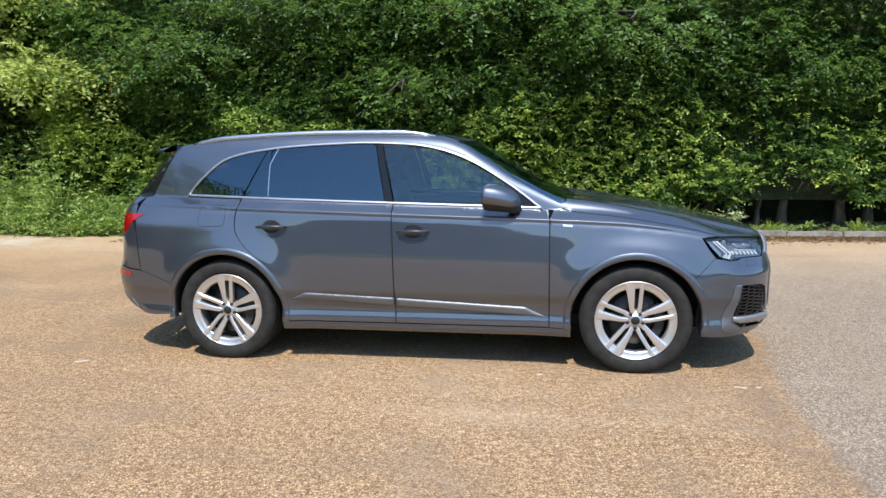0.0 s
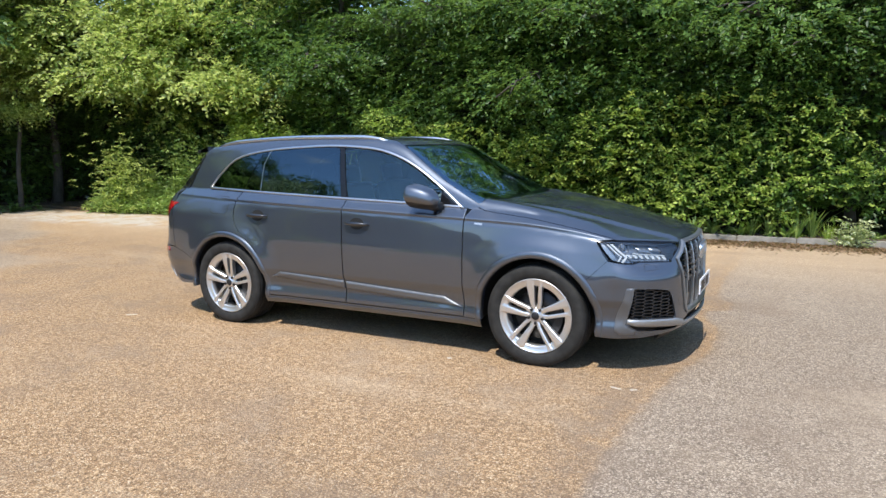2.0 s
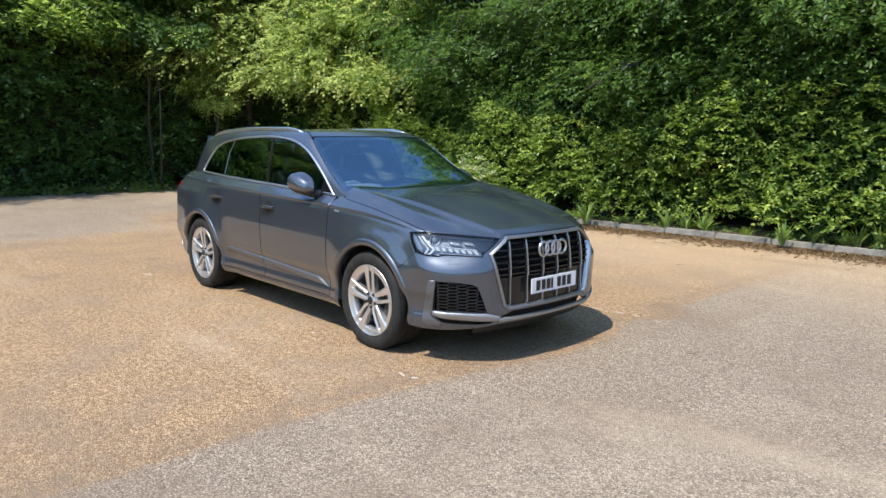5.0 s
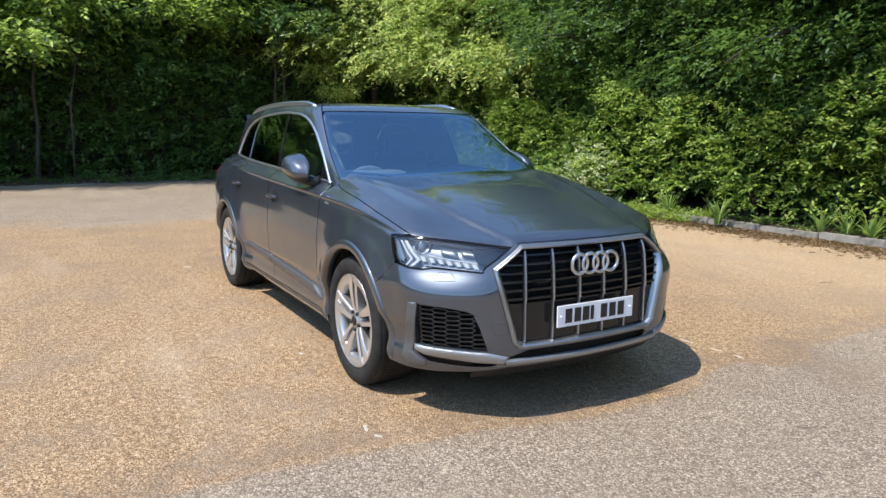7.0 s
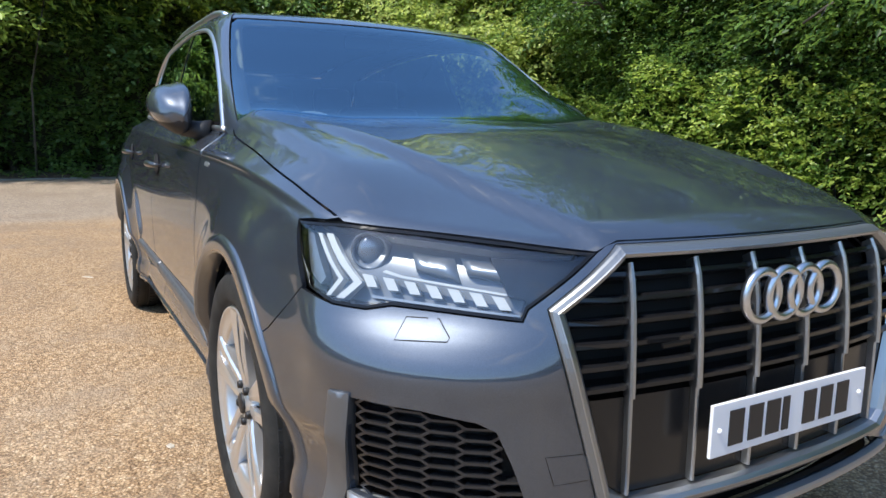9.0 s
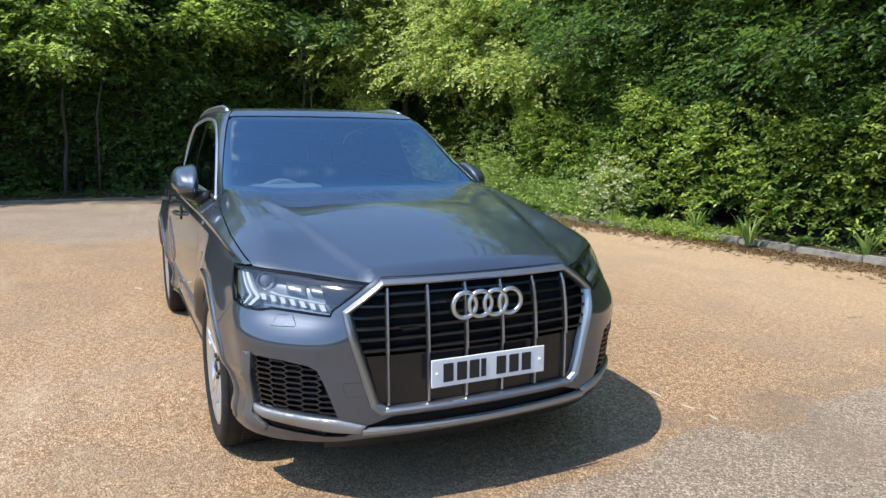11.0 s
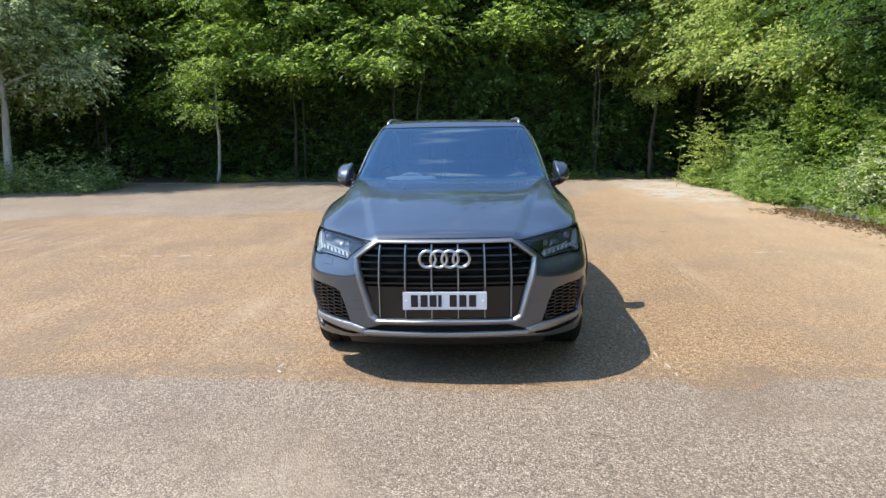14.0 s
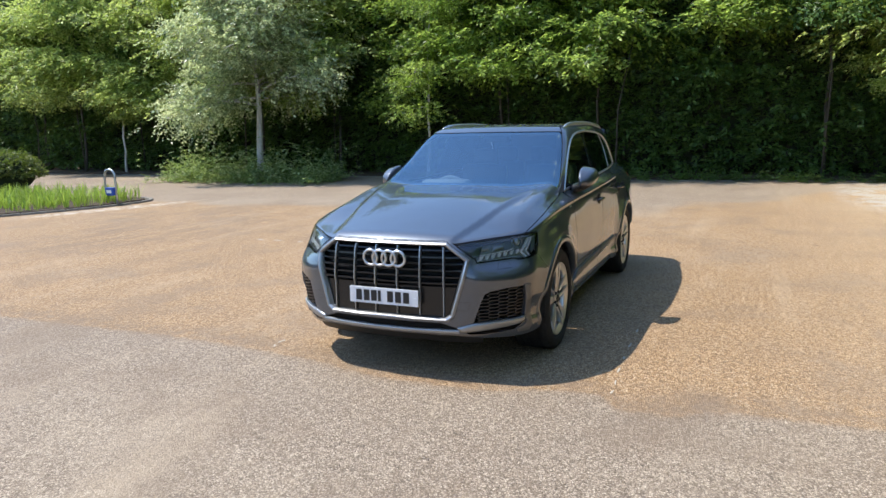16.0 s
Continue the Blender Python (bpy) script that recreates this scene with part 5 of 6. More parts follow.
for s in (-1, 1):
    intake = empty("air_intake")
    intake.parent = car
    v, f = honeycomb(s)
    tagged(mesh_ob("mesh_grid", v, f, GRID, intake, False), "black honeycomb mesh")
    panel("backing", nose_loop(FOG, s), lift_nose, VOID, intake, off=-0.045, step=0.05, gap=-0.01)
    # upright grey blade on the outer edge and silver blade below
    up = [nu(x, s * y, z) for x, y, z in ((2.128, 0.897, 0.627), (2.172, 0.868, 0.632), (2.132, 0.864, 0.405), (2.118, 0.868, 0.365), (2.15, 0.84, 0.332), (2.175, 0.812, 0.318), (2.165, 0.82, 0.293), (2.09, 0.882, 0.292), (2.058, 0.9, 0.325))]
    panel("upright_blade", line(up + [up[0]], 0.02)[:-1], lift_nose, SILVER, intake, off=0.006, step=0.012, depth=0.03, gap=0.0, crown=0.003, label="matt silver-grey upright blade")
    lowb = [nu(x, s * y, z) for x, y, z in ((2.13, 0.86, 0.403), (2.19, 0.80, 0.40), (2.268, 0.735, 0.397), (2.395, 0.592, 0.388), (2.447, 0.498, 0.362), (2.43, 0.515, 0.327), (2.34, 0.618, 0.333), (2.242, 0.721, 0.345), (2.155, 0.815, 0.357), (2.125, 0.855, 0.378))]
    panel("lower_blade", line(lowb + [lowb[0]], 0.02)[:-1], lift_nose, BLADE, intake, off=0.006, step=0.01, depth=0.03, gap=0.0, crown=0.008, label="bright silver lower blade")
    # headlamp
    lamp = empty("headlamp")
    lamp.parent = car
    loop = line([nu(x, s * y, z) for x, y, z in LAMP + LAMP[:1]], 0.02)[:-1]
    panel("lens", loop, lift_nose, LENS, lamp, off=0.0, step=0.03, depth=0.004, gap=0.004)
    panel("housing", loop, lift_nose, LAMP_BACK, lamp, off=-0.045, step=0.03, depth=0.005, gap=-0.004)
    a, b = inset(loop, 0.002), inset(loop, 0.0075)
    n = len(a)
    v = list(lift_nose(a, 0.0015)) + list(lift_nose(b, 0.0015)) + list(lift_nose(a, -0.06))
    mesh_ob("lamp_rim", v, [(i, (i + 1) % n, n + (i + 1) % n, n + i) for i in range(n)] + [(i, (i + 1) % n, 2 * n + (i + 1) % n, 2 * n + i) for i in range(n)], BLACK, lamp, False)
    mask = [nu(x, s * y, z) for x, y, z in ((1.965, 0.86, 0.936), (2.06, 0.775, 0.937), (2.17, 0.665, 0.927), (2.27, 0.57, 0.917), (2.355, 0.485, 0.905), (2.345, 0.495, 0.897), (2.26, 0.58, 0.902), (2.16, 0.675, 0.914), (2.05, 0.785, 0.925))]
    panel("brow", line(mask + [mask[0]], 0.02)[:-1], lift_nose, LAMP_IN, lamp, off=-0.018, step=0.02, depth=0.02)
    side_mask = [nu(x, s * y, z) for x, y, z in ((2.25, 0.61, 0.895), (2.365, 0.478, 0.896), (2.338, 0.572, 0.818), (2.31, 0.605, 0.826))]
    panel("inner_mask", line(side_mask + [side_mask[0]], 0.02)[:-1], lift_nose, BLACK, lamp, off=-0.02, step=0.02, depth=0.02)
    side_pad = [nu(x, s * y, z) for x, y, z in ((1.946, 0.885, 0.928), (2.0, 0.891, 0.838), (2.034, 0.878, 0.818), (2.036, 0.86, 0.836), (1.97, 0.87, 0.918))]
    panel("side_reflector", line(side_pad + [side_pad[0]], 0.02)[:-1], lift_nose, LAMP_IN, lamp, off=-0.016, step=0.02, depth=0.02)
    # stepped light guide: two long chevrons, then seven blocks under a thin bright line
    for w, pts in ((0.012, ((1.984, 0.86, 0.921), (2.035, 0.85, 0.868), (2.066, 0.838, 0.838), (2.055, 0.864, 0.803))), (0.02, ((2.004, 0.843, 0.922), (2.053, 0.825, 0.868), (2.092, 0.81, 0.834), (2.078, 0.845, 0.801)))):
        q = [nu(x, s * y, z) for x, y, z in pts]
        half = np.array((w * s, 0))
        strip_loop = line([p - half * 0.5 for p in q] + [p + half * 0.5 for p in q[::-1]] + [q[0] - half * 0.5], 0.01)[:-1]
        panel("light_guide", strip_loop, lift_nose, DRL, lamp, off=-0.014, step=0.02, depth=0.02, gap=0)
    for p0, p1, zt in ((0.16, 0.52, 0.894), (0.56, 0.98, 0.888)):
        ends = [(2.12 + 0.19 * t, 0.765 - 0.18 * t) for t in (p0, p1)]
        pod = [nu(ends[0][0], s * ends[0][1], zt), nu(ends[1][0], s * ends[1][1], zt - 0.008), nu(ends[1][0] + 0.012, s * (ends[1][1] - 0.012), 0.84), nu(ends[0][0] + 0.012, s * (ends[0][1] - 0.012), 0.855)]
        panel("reflector_pod", line(pod + [pod[0]], 0.015)[:-1], lift_nose, LAMP_IN, lamp, off=-0.038, step=0.012, depth=0.02, gap=0.002, crown=0.014)
    rail = [nu(x, s * y, z) for x, y, z in ((2.125, 0.766, 0.862), (2.15, 0.74, 0.853), (2.298, 0.602, 0.833), (2.298, 0.602, 0.829), (2.15, 0.74, 0.848), (2.12, 0.77, 0.857))]
    panel("light_line", line(rail + [rail[0]], 0.02)[:-1], lift_nose, DRL, lamp, off=-0.012, step=0.02, depth=0.01, gap=0)
    shelf = [nu(x, s * y, z) for x, y, z in ((2.12, 0.79, 0.813), (2.33, 0.592, 0.797), (2.33, 0.592, 0.793), (2.12, 0.79, 0.808))]
    panel("light_shelf", line(shelf + [shelf[0]], 0.02)[:-1], lift_nose, LAMP_IN, lamp, off=-0.012, step=0.02, depth=0.02, gap=0)
    for k in range(7):
        t = k / 6
        c = nu(2.106 + 0.197 * t, s * (0.790 - 0.176 * t), 0.839 - 0.024 * t)
        blk = [c + np.array((s * 0.020, 0.012)), c + np.array((-s * 0.004, 0.010)), c + np.array((-s * 0.018, -0.012)), c + np.array((s * 0.004, -0.012))]
        panel("light_block", line(blk + [blk[0]], 0.02)[:-1], lift_nose, DRL, lamp, off=-0.016, step=0.03, depth=0.02, gap=0)
    for x, y, z, r in ((2.076, 0.785, 0.892, 0.034),):
        c = lift_nose(np.array([nu(x, s * y, z)]), -0.045)[0]
        bm = bmesh.new()
        bmesh.ops.create_uvsphere(bm, u_segments=20, v_segments=12, radius=r, matrix=pose(*c) @ Matrix.Diagonal((0.6, 1.0, 1.0, 1)))
        part("projector", bm, PROJ, lamp, smooth=True)
        c = lift_nose(np.array([nu(x, s * y, z)]), -0.03)[0]
        nrm = Vector((0.75, 0.66 * s, 0)).to_track_quat("Y", "Z").to_matrix().to_4x4()
        v, f = lathe([(r * 1.02, 0.0), (r * 1.12, 0.004), (r * 1.22, 0.0), (r * 1.22, -0.03)], 24)
        mesh_ob("projector_ring", [Vector(c) + nrm @ Vector(p) for p in v], f, LAMP_BACK, lamp)
    wc = nu(2.225, s * 0.735, 0.762)
    wash = [wc + np.array(q) for q in ((-0.034, 0.02), (0.03, 0.021), (0.052, -0.008), (0.048, -0.014), (-0.05, -0.018))]
    wash = line(wash + [wash[0]], 0.02)[:-1]
    panel("washer_gap", wash, lift_nose, VOID, bumper, off=0.0006, step=0.012, depth=0.004, gap=-0.0016)
    panel("washer_cap", wash, lift_nose, PAINT, bumper, off=0.0012, step=0.012, depth=0.004, gap=0.0003)
    tow = [nu(x, s * y, z) for x, y, z in ((2.40, 0.575, 0.535), (2.425, 0.508, 0.535), (2.43, 0.498, 0.525), (2.435, 0.492, 0.482), (2.41, 0.56, 0.478))]
    tow = line(tow + [tow[0]], 0.02)[:-1]
    panel("cover_gap", tow, lift_nose, VOID, bumper, off=0.0005, step=0.02, depth=0.003, gap=-0.0012)
    panel("small_cover", tow, lift_nose, PAINT, bumper, off=0.0011, step=0.02, depth=0.003, gap=0.0003)

# lip and lower intake
bar_on_nose("front_lip", [(y, 0.328 + 0.012 * abs(y)) for y in np.linspace(-0.5, 0.5, 33)], 0.027, 0.013, BLADE, bumper, 0.008)
panel("chin", line([nu(2.3, -0.62, 0.29), nu(2.3, 0.62, 0.29), nu(2.25, 0.6, 0.225), nu(2.25, -0.6, 0.225), nu(2.3, -0.62, 0.29)], 0.03)[:-1], lift_nose, DARK, bumper, off=-0.02, step=0.05, depth=0.03)

# tail
tail_half = [tu(-2.46, 0, 0.30), tu(-2.38, 0.5, 0.30), tu(-2.1, 0.86, 0.31), tu(-1.94, 0.92, 0.33)]
for a in np.linspace(182, 158, 6):
    x, z = -1.497 + RA * math.cos(radians(a)), HZ + RA * math.sin(radians(a))
    tail_half.append(tu(x, float(lift_side(1)(np.array([[x, z]]))[0, 1]), z))
for x, z in ((-1.90, 0.56), (-2.02, 0.60), (-2.21, 0.66)):
    tail_half.append(tu(x, float(lift_side(1)(np.array([[x, z]]))[0, 1]), z))
tail_half += [tu(-2.42, 0.6, 0.70), tu(-2.5, 0, 0.70)]
th = line(tail_half, 0.03)
panel("rear_bumper", th[:-1] + [p * np.array((-1, 1)) for p in th[:0:-1]], lift_tail, PAINT, car, step=0.03)
gate = [tu(-2.5, 0, 0.705), tu(-2.42, 0.6, 0.705)]
for x, z in ((-2.21, 0.665), (-2.235, 0.95), (-2.26, 1.10), (-2.25, 1.22), (-2.18, 1.40), (-2.06, 1.56)):
    gate.append(tu(x, float(lift_side(1)(np.array([[x, z]]))[0, 1]), z))
gate.append(tu(-2.1, 0, 1.60))
gl = line(gate, 0.03)
tailgate = panel("tailgate", gl[:-1] + [p * np.array((-1, 1)) for p in gl[:0:-1]], lift_tail, PAINT, car, step=0.03)
rwl = line([tu(-2.285, -0.735, 1.215), tu(-2.44, 0, 1.205), tu(-2.285, 0.735, 1.215), tu(-2.09, 0.655, 1.54), tu(-2.15, 0, 1.55), tu(-2.09, -0.655, 1.54), tu(-2.285, -0.735, 1.215)], 0.04)[:-1]
panel("rear_screen", rwl, lift_tail, BLACK, tailgate, off=0.002, step=0.05, depth=0.004)
for s in (-1, 1):
    tl = line([tu(-2.2, s * 0.86, 1.095), tu(-2.35, s * 0.75, 1.10), tu(-2.45, s * 0.45, 1.08), tu(-2.46, s * 0.45, 0.99), tu(-2.38, s * 0.74, 0.945), tu(-2.31, s * 0.825, 0.95), tu(-2.2, s * 0.86, 1.095)], 0.02)[:-1]
    panel("tail_lamp", tl, lift_tail, RED, car, off=0.004, step=0.02, depth=0.012, label="red tail lamp")
    rf = line([tu(-2.30, s * 0.86, 0.655), tu(-2.42, s * 0.72, 0.655), tu(-2.43, s * 0.72, 0.615), tu(-2.28, s * 0.87, 0.615), tu(-2.30, s * 0.86, 0.655)], 0.02)[:-1]
    panel("reflector", rf, lift_tail, RED, car, off=0.004, step=0.03, depth=0.01)
sp_l = [np.array((-2.02 - 0.32 * (1 - (y / 0.62) ** 4) ** 0.5 if abs(y) < 0.62 else -2.02, y)) for y in np.linspace(-0.6, 0.6, 30)]
bm = bmesh.new()
rows = []
for t, (dx, dz) in enumerate(((0.0, 0.004), (0.5, -0.012), (1.0, -0.035), (1.0, -0.055), (0.0, -0.05))):
    row = []
    for x, y in sp_l:
        px = -2.02 + (x + 2.02) * dx
        row.append(bm.verts.new((px, y, float(TOP_Z(-2.02 + 0.27 * y * y)) - 0.03 * y * y + dz)))
    rows.append(row)
for a, b in zip(rows, rows[1:] + rows[:1]):
    for i in range(len(a) - 1):
        bm.faces.new((a[i], a[i + 1], b[i + 1], b[i]))
part("roof_spoiler", bm, PAINT, tailgate, smooth=False)

for s in (-1, 1):
    tip = [tu(x, s * y, z) for x, y, z in ((-2.30, 0.85, 0.345), (-2.44, 0.72, 0.36), (-2.49, 0.6, 0.43), (-2.47, 0.72, 0.47), (-2.36, 0.84, 0.42))]
    panel("exhaust_trim", line(tip + [tip[0]], 0.02)[:-1], lift_tail, SILVER, car, off=0.006, step=0.02, depth=0.02, label="silver-grey exhaust trim")

# roof rails
for s in (-1, 1):
    q = []
    for i in range(25):
        t = i / 24
        x = 0.06 - 1.95 * t
        y = 0.615 - 0.05 * max(0, -x - 1.0) ** 1.5
        z = float(lift_top(np.array([[x, y - 0.02]]))[0, 2])
        q.append((x, s * y, z - 0.014 + 0.018 * min(1, 9 * t, 9 * (1 - t)) ** 0.7))
    v, f = tube(q, [0.010 + 0.010 * min(1, 6 * i / 24 + 0.2, 6 * (1 - i / 24) + 0.2) for i in range(25)], 10)
    mesh_ob("roof_rail", v, f, BRIGHT, car)


# door mirrors
def mirror(s):
    hub = empty("door_mirror")
    hub.parent = car
    # a rounded six-sided shell, blunt at the back and drawn in towards the front
    ring = [Vector((0, o, z)) for o, z in spline([(-0.07, 0.088), (-0.01, 0.094), (0.05, 0.072), (0.074, 0.005), (0.04, -0.05), (-0.025, -0.088), (-0.07, -0.05)], 0.01, True)]
    rows_ = ((0.452, 0.9, 0.0), (0.458, 0.97, 0.0), (0.475, 1.0, 0.0), (0.53, 0.99, 0.0), (0.59, 0.92, -0.004), (0.64, 0.79, -0.009), (0.674, 0.6, -0.014), (0.692, 0.36, -0.017), (0.698, 0.1, -0.018))
    n = len(ring)
    vs, fs = [], []
    for x, k, dz in rows_:
        vs += [(x + 0.2 * p.y * s * s * -0.55 + 0.05 * p.z, s * (0.955 + p.y * k - 0.02 * (1 - k)), 1.208 + p.z * k + dz - 0.12 * (x - 0.56)) for p in ring]
    for i in range(len(rows_) - 1):
        fs += [(i * n + j, i * n + (j + 1) % n, (i + 1) * n + (j + 1) % n, (i + 1) * n + j) for j in range(n)]
    fs.append(tuple(range((len(rows_) - 1) * n, len(rows_) * n)))
    low = [f for f in fs if sum(ring[i % n].z for i in f) / len(f) < -0.034]
    mesh_ob("mirror_cap", vs, [f for f in fs if f not in low], PAINT, hub)
    mesh_ob("mirror_foot", vs, low, DARK, hub)
    glass = [(0.46 - 0.11 * p.y + 0.05 * p.z, s * (0.955 + p.y * 0.9), 1.22 + p.z * 0.9) for p in ring]
    mesh_ob("mirror_glass", glass, [tuple(range(n))], CHROME, hub, False)
    v, f = tube([(0.68, s * 0.83, 1.135), (0.655, s * 0.87, 1.135), (0.63, s * 0.925, 1.145)], [0.04, 0.034, 0.03], 12)
    mesh_ob("mirror_arm", v, f, DARK, hub)


mirror(-1)
mirror(1)


# wheels
def wheel():
    hub = empty("wheel")
    R = 0.381
    tyre = [(0.268, -0.02), (0.285, -0.004), (0.30, 0.006), (0.335, 0.010), (0.359, 0.002), (0.372, -0.012), (R, -0.035), (R, -0.07), (R - 0.006, -0.073), (R - 0.006, -0.08), (R, -0.083), (R, -0.13), (R - 0.006, -0.133), (R - 0.006, -0.142), (R, -0.145), (R, -0.2), (R - 0.006, -0.203), (R - 0.006, -0.21), (R, -0.213), (R, -0.25), (0.368, -0.272), (0.335, -0.285), (0.29, -0.28), (0.268, -0.26)]
    v, f = lathe(tyre, 96)
    ty = mesh_ob("tyre", v, f, RUBBER, hub)
    # tread blocks across the shoulder
    vs, fs = [], []
    for i in range(72):
        for (r, o0, o1) in ((0.3815, -0.012, -0.07), (0.3835, -0.083, -0.13), (0.3835, -0.145, -0.2), (0.3835, -0.213, -0.262)):
            a0, a1 = 2 * math.pi * (i + 0.08) / 72, 2 * math.pi * (i + 0.86) / 72
            sk = 0.02 if o0 > -0.14 else -0.02
            o = len(vs)
            for rr in (R - 0.01, r):
                r_out = rr - (0.006 if o0 == -0.012 and rr == r else 0)
                vs += [(r_out * math.cos(a0), o0, r_out * math.sin(a0)), (r_out * math.cos(a1), o0, r_out * math.sin(a1)), (rr * math.cos(a1 + sk), o1, rr * math.sin(a1 + sk)), (rr * math.cos(a0 + sk), o1, rr * math.sin(a0 + sk))]
            fs += [(o + 4, o + 5, o + 6, o + 7), (o, o + 1, o + 5, o + 4), (o + 1, o + 2, o + 6, o + 5), (o + 2, o + 3, o + 7, o + 6), (o + 3, o, o + 4, o + 7)]
    mesh_ob("tread", vs, fs, RUBBER, ty, False)
    rim = [(0.262, -0.24), (0.255, -0.2), (0.24, -0.16), (0.238, -0.07), (0.246, -0.045), (0.256, -0.03), (0.264, -0.014), (0.269, -0.004), (0.276, -0.004), (0.278, -0.012), (0.270, -0.022)]
    v, f = lathe(rim, 96)
    rm = mesh_ob("rim", v, f, ALLOY, hub)
    v, f = lathe([(0.221, -0.06), (0.222, -0.024), (0.227, -0.016), (0.238, -0.014), (0.262, -0.011), (0.270, -0.004)], 96)
    mesh_ob("rim_face", v, f, ALLOY, rm)
    # five pairs of flat spokes
    for k in range(5):
        for sgn in (-1, 1):
            a = radians(92 + 72 * k)
            prof = [(0.045, 0.003, 0.034, -0.024), (0.075, 0.006, 0.038, -0.021), (0.09, 0.012, 0.040, -0.019), (0.15, 0.014, 0.042, -0.012), (0.21, 0.016, 0.044, -0.008), (0.25, 0.016, 0.05, -0.006), (0.266, 0.004, 0.058, -0.005)]
            if sgn < 0:
                prof = [(0.045, 0.003, 0.034, -0.024), (0.075, 0.006, 0.042, -0.021), (0.09, 0.012, 0.046, -0.018), (0.15, 0.014, 0.058, -0.011), (0.21, 0.016, 0.074, -0.007), (0.25, 0.016, 0.088, -0.005), (0.264, 0.004, 0.098, -0.005)]
            vs, fs = [], []
            for r, i0, i1, o in prof:
                for w, dpt in ((i0, -0.004), (i0 + (i1 - i0) * 0.25, 0.0), (i1 - (i1 - i0) * 0.2, 0.0), (i1, -0.006), (i1 - 0.004, -0.05), (i0 + 0.002, -0.05)):
                    lx, lz = r, sgn * w
                    vs.append((lx * math.cos(a) - lz * math.sin(a), o + dpt, lx * math.sin(a) + lz * math.cos(a)))
            for i in range(len(prof) - 1):
                for j in range(6):
                    q = (j + 1) % 6
                    fs.append((i * 6 + j, i * 6 + q, i * 6 + 6 + q, i * 6 + 6 + j))
            fs.append(tuple(range(6)))
            mesh_ob("spoke", vs, fs, ALLOY, rm, False)
    v, f = lathe([(0.0, -0.016), (0.028, -0.016), (0.034, -0.02), (0.062, -0.03), (0.068, -0.045), (0.068, -0.1)], 40)
    mesh_ob("hub_face", v, f, ALLOY, rm)
    v, f = lathe([(0.0, -0.010), (0.026, -0.010), (0.030, -0.014), (0.030, -0.02)], 32)
    mesh_ob("centre_cap", v, f, DARK, rm)
    for k in range(5):
        a = radians(54 + 72 * k)
        v, f = lathe([(0.0, -0.024), (0.010, -0.024), (0.0115, -0.03), (0.0115, -0.04)], 10)
        v = [(x + 0.055 * math.cos(a), y + 0.012, z + 0.055 * math.sin(a)) for x, y, z in v]
        mesh_ob("wheel_bolt", v, f, DARK, rm)
    v, f = lathe([(0.08, -0.085), (0.18, -0.085), (0.182, -0.09), (0.182, -0.115), (0.08, -0.115)], 64)
    mesh_ob("brake_disc", v, f, STEEL, hub)
    bm = bmesh.new()
    for i in range(5):
        t = radians(150 + i * 15)
        box(bm, (0.165 * math.cos(t), -0.09, 0.165 * math.sin(t)), (0.06, 0.07, 0.05), Matrix.Rotation(-t, 4, "Y"))
    part("caliper", bm, DARK, hub)
    v, f = lathe([(0.0, -0.14), (0.24, -0.14)], 40)
    mesh_ob("back_plate", v, f, VOID, hub)
    return hub


w0 = wheel()
w0.parent = car
w0.matrix_basis = pose(1.497, -0.952, 0.374, 0, 0, 180)
for x, s in ((-1.497, -1), (1.497, 1), (-1.497, 1)):
    copy_thing(w0, pose(x, 0.952 * s, 0.374, 0, 0, 180 if s < 0 else 0))

# raised lip round each wheel arch
for s in (-1, 1):
    for cx in (1.497, -1.497):
        angs = np.radians(np.linspace(-6, 186, 73))
        vs, fs = [], []
        prof = ((-0.006, -0.02), (-0.001, 0.006), (0.006, 0.011), (0.03, 0.0095), (0.04, 0.007), (0.048, -0.002))
        for dr, off in prof:
            q = np.stack((cx + (RA + dr) * np.cos(angs), HZ + (RA + dr) * np.sin(angs)), axis=1)
            vs += list(lift_side(s)(q, off))
        n = len(angs)
        for j in range(len(prof) - 1):
            for i in range(n - 1):
                fs.append((j * n + i, j * n + i + 1, (j + 1) * n + i + 1, (j + 1) * n + i))
        mesh_ob("wheel_arch_lip", vs, fs, PAINT, car)

# underbody
bm = bmesh.new()
box(bm, (0, 0, 0.29), (4.3, 1.1, 0.10))
box(bm, (0, 0, 0.27), (1.9, 1.76, 0.06))
part("underbody", bm, VOID, car, bevel=0.02)

# cabin
cabin = empty("cabin")
cabin.parent = car
bm = bmesh.new()
box(bm, (-0.6, 0, 0.42), (3.0, 1.6, 0.06))
part("floor_mat", bm, VOID, cabin)
bm = bmesh.new()
vs0 = box(bm, (0.72, 0, 0.93), (0.46, 1.5, 0.28))
for v in vs0:
    if v.co.x > 0.8 and v.co.z > 1:
        v.co.z += 0.02
part("dashboard", bm, DARK, cabin, smooth=True, bevel=0.06)
bm = bmesh.new()
box(bm, (0.56, -0.37, 1.135), (0.2, 0.46, 0.12))
part("dial_hood", bm, HOOD, cabin, smooth=True, bevel=0.045)
v, f = tube([(0.40 + 0.07 * math.sin(t), -0.37 + 0.185 * math.cos(t), 1.035 + 0.175 * math.sin(t)) for t in np.linspace(0, 2 * math.pi, 41)[:-1]], 0.016, 8, True)
sw = mesh_ob("steering_wheel", v, f, WHEEL_RIM, cabin)
bm = bmesh.new()
box(bm, (0.37, -0.37, 1.0), (0.05, 0.34, 0.05))
box(bm, (0.37, -0.37, 0.93), (0.05, 0.05, 0.14))
part("wheel_boss", bm, DARK, sw, bevel=0.015)


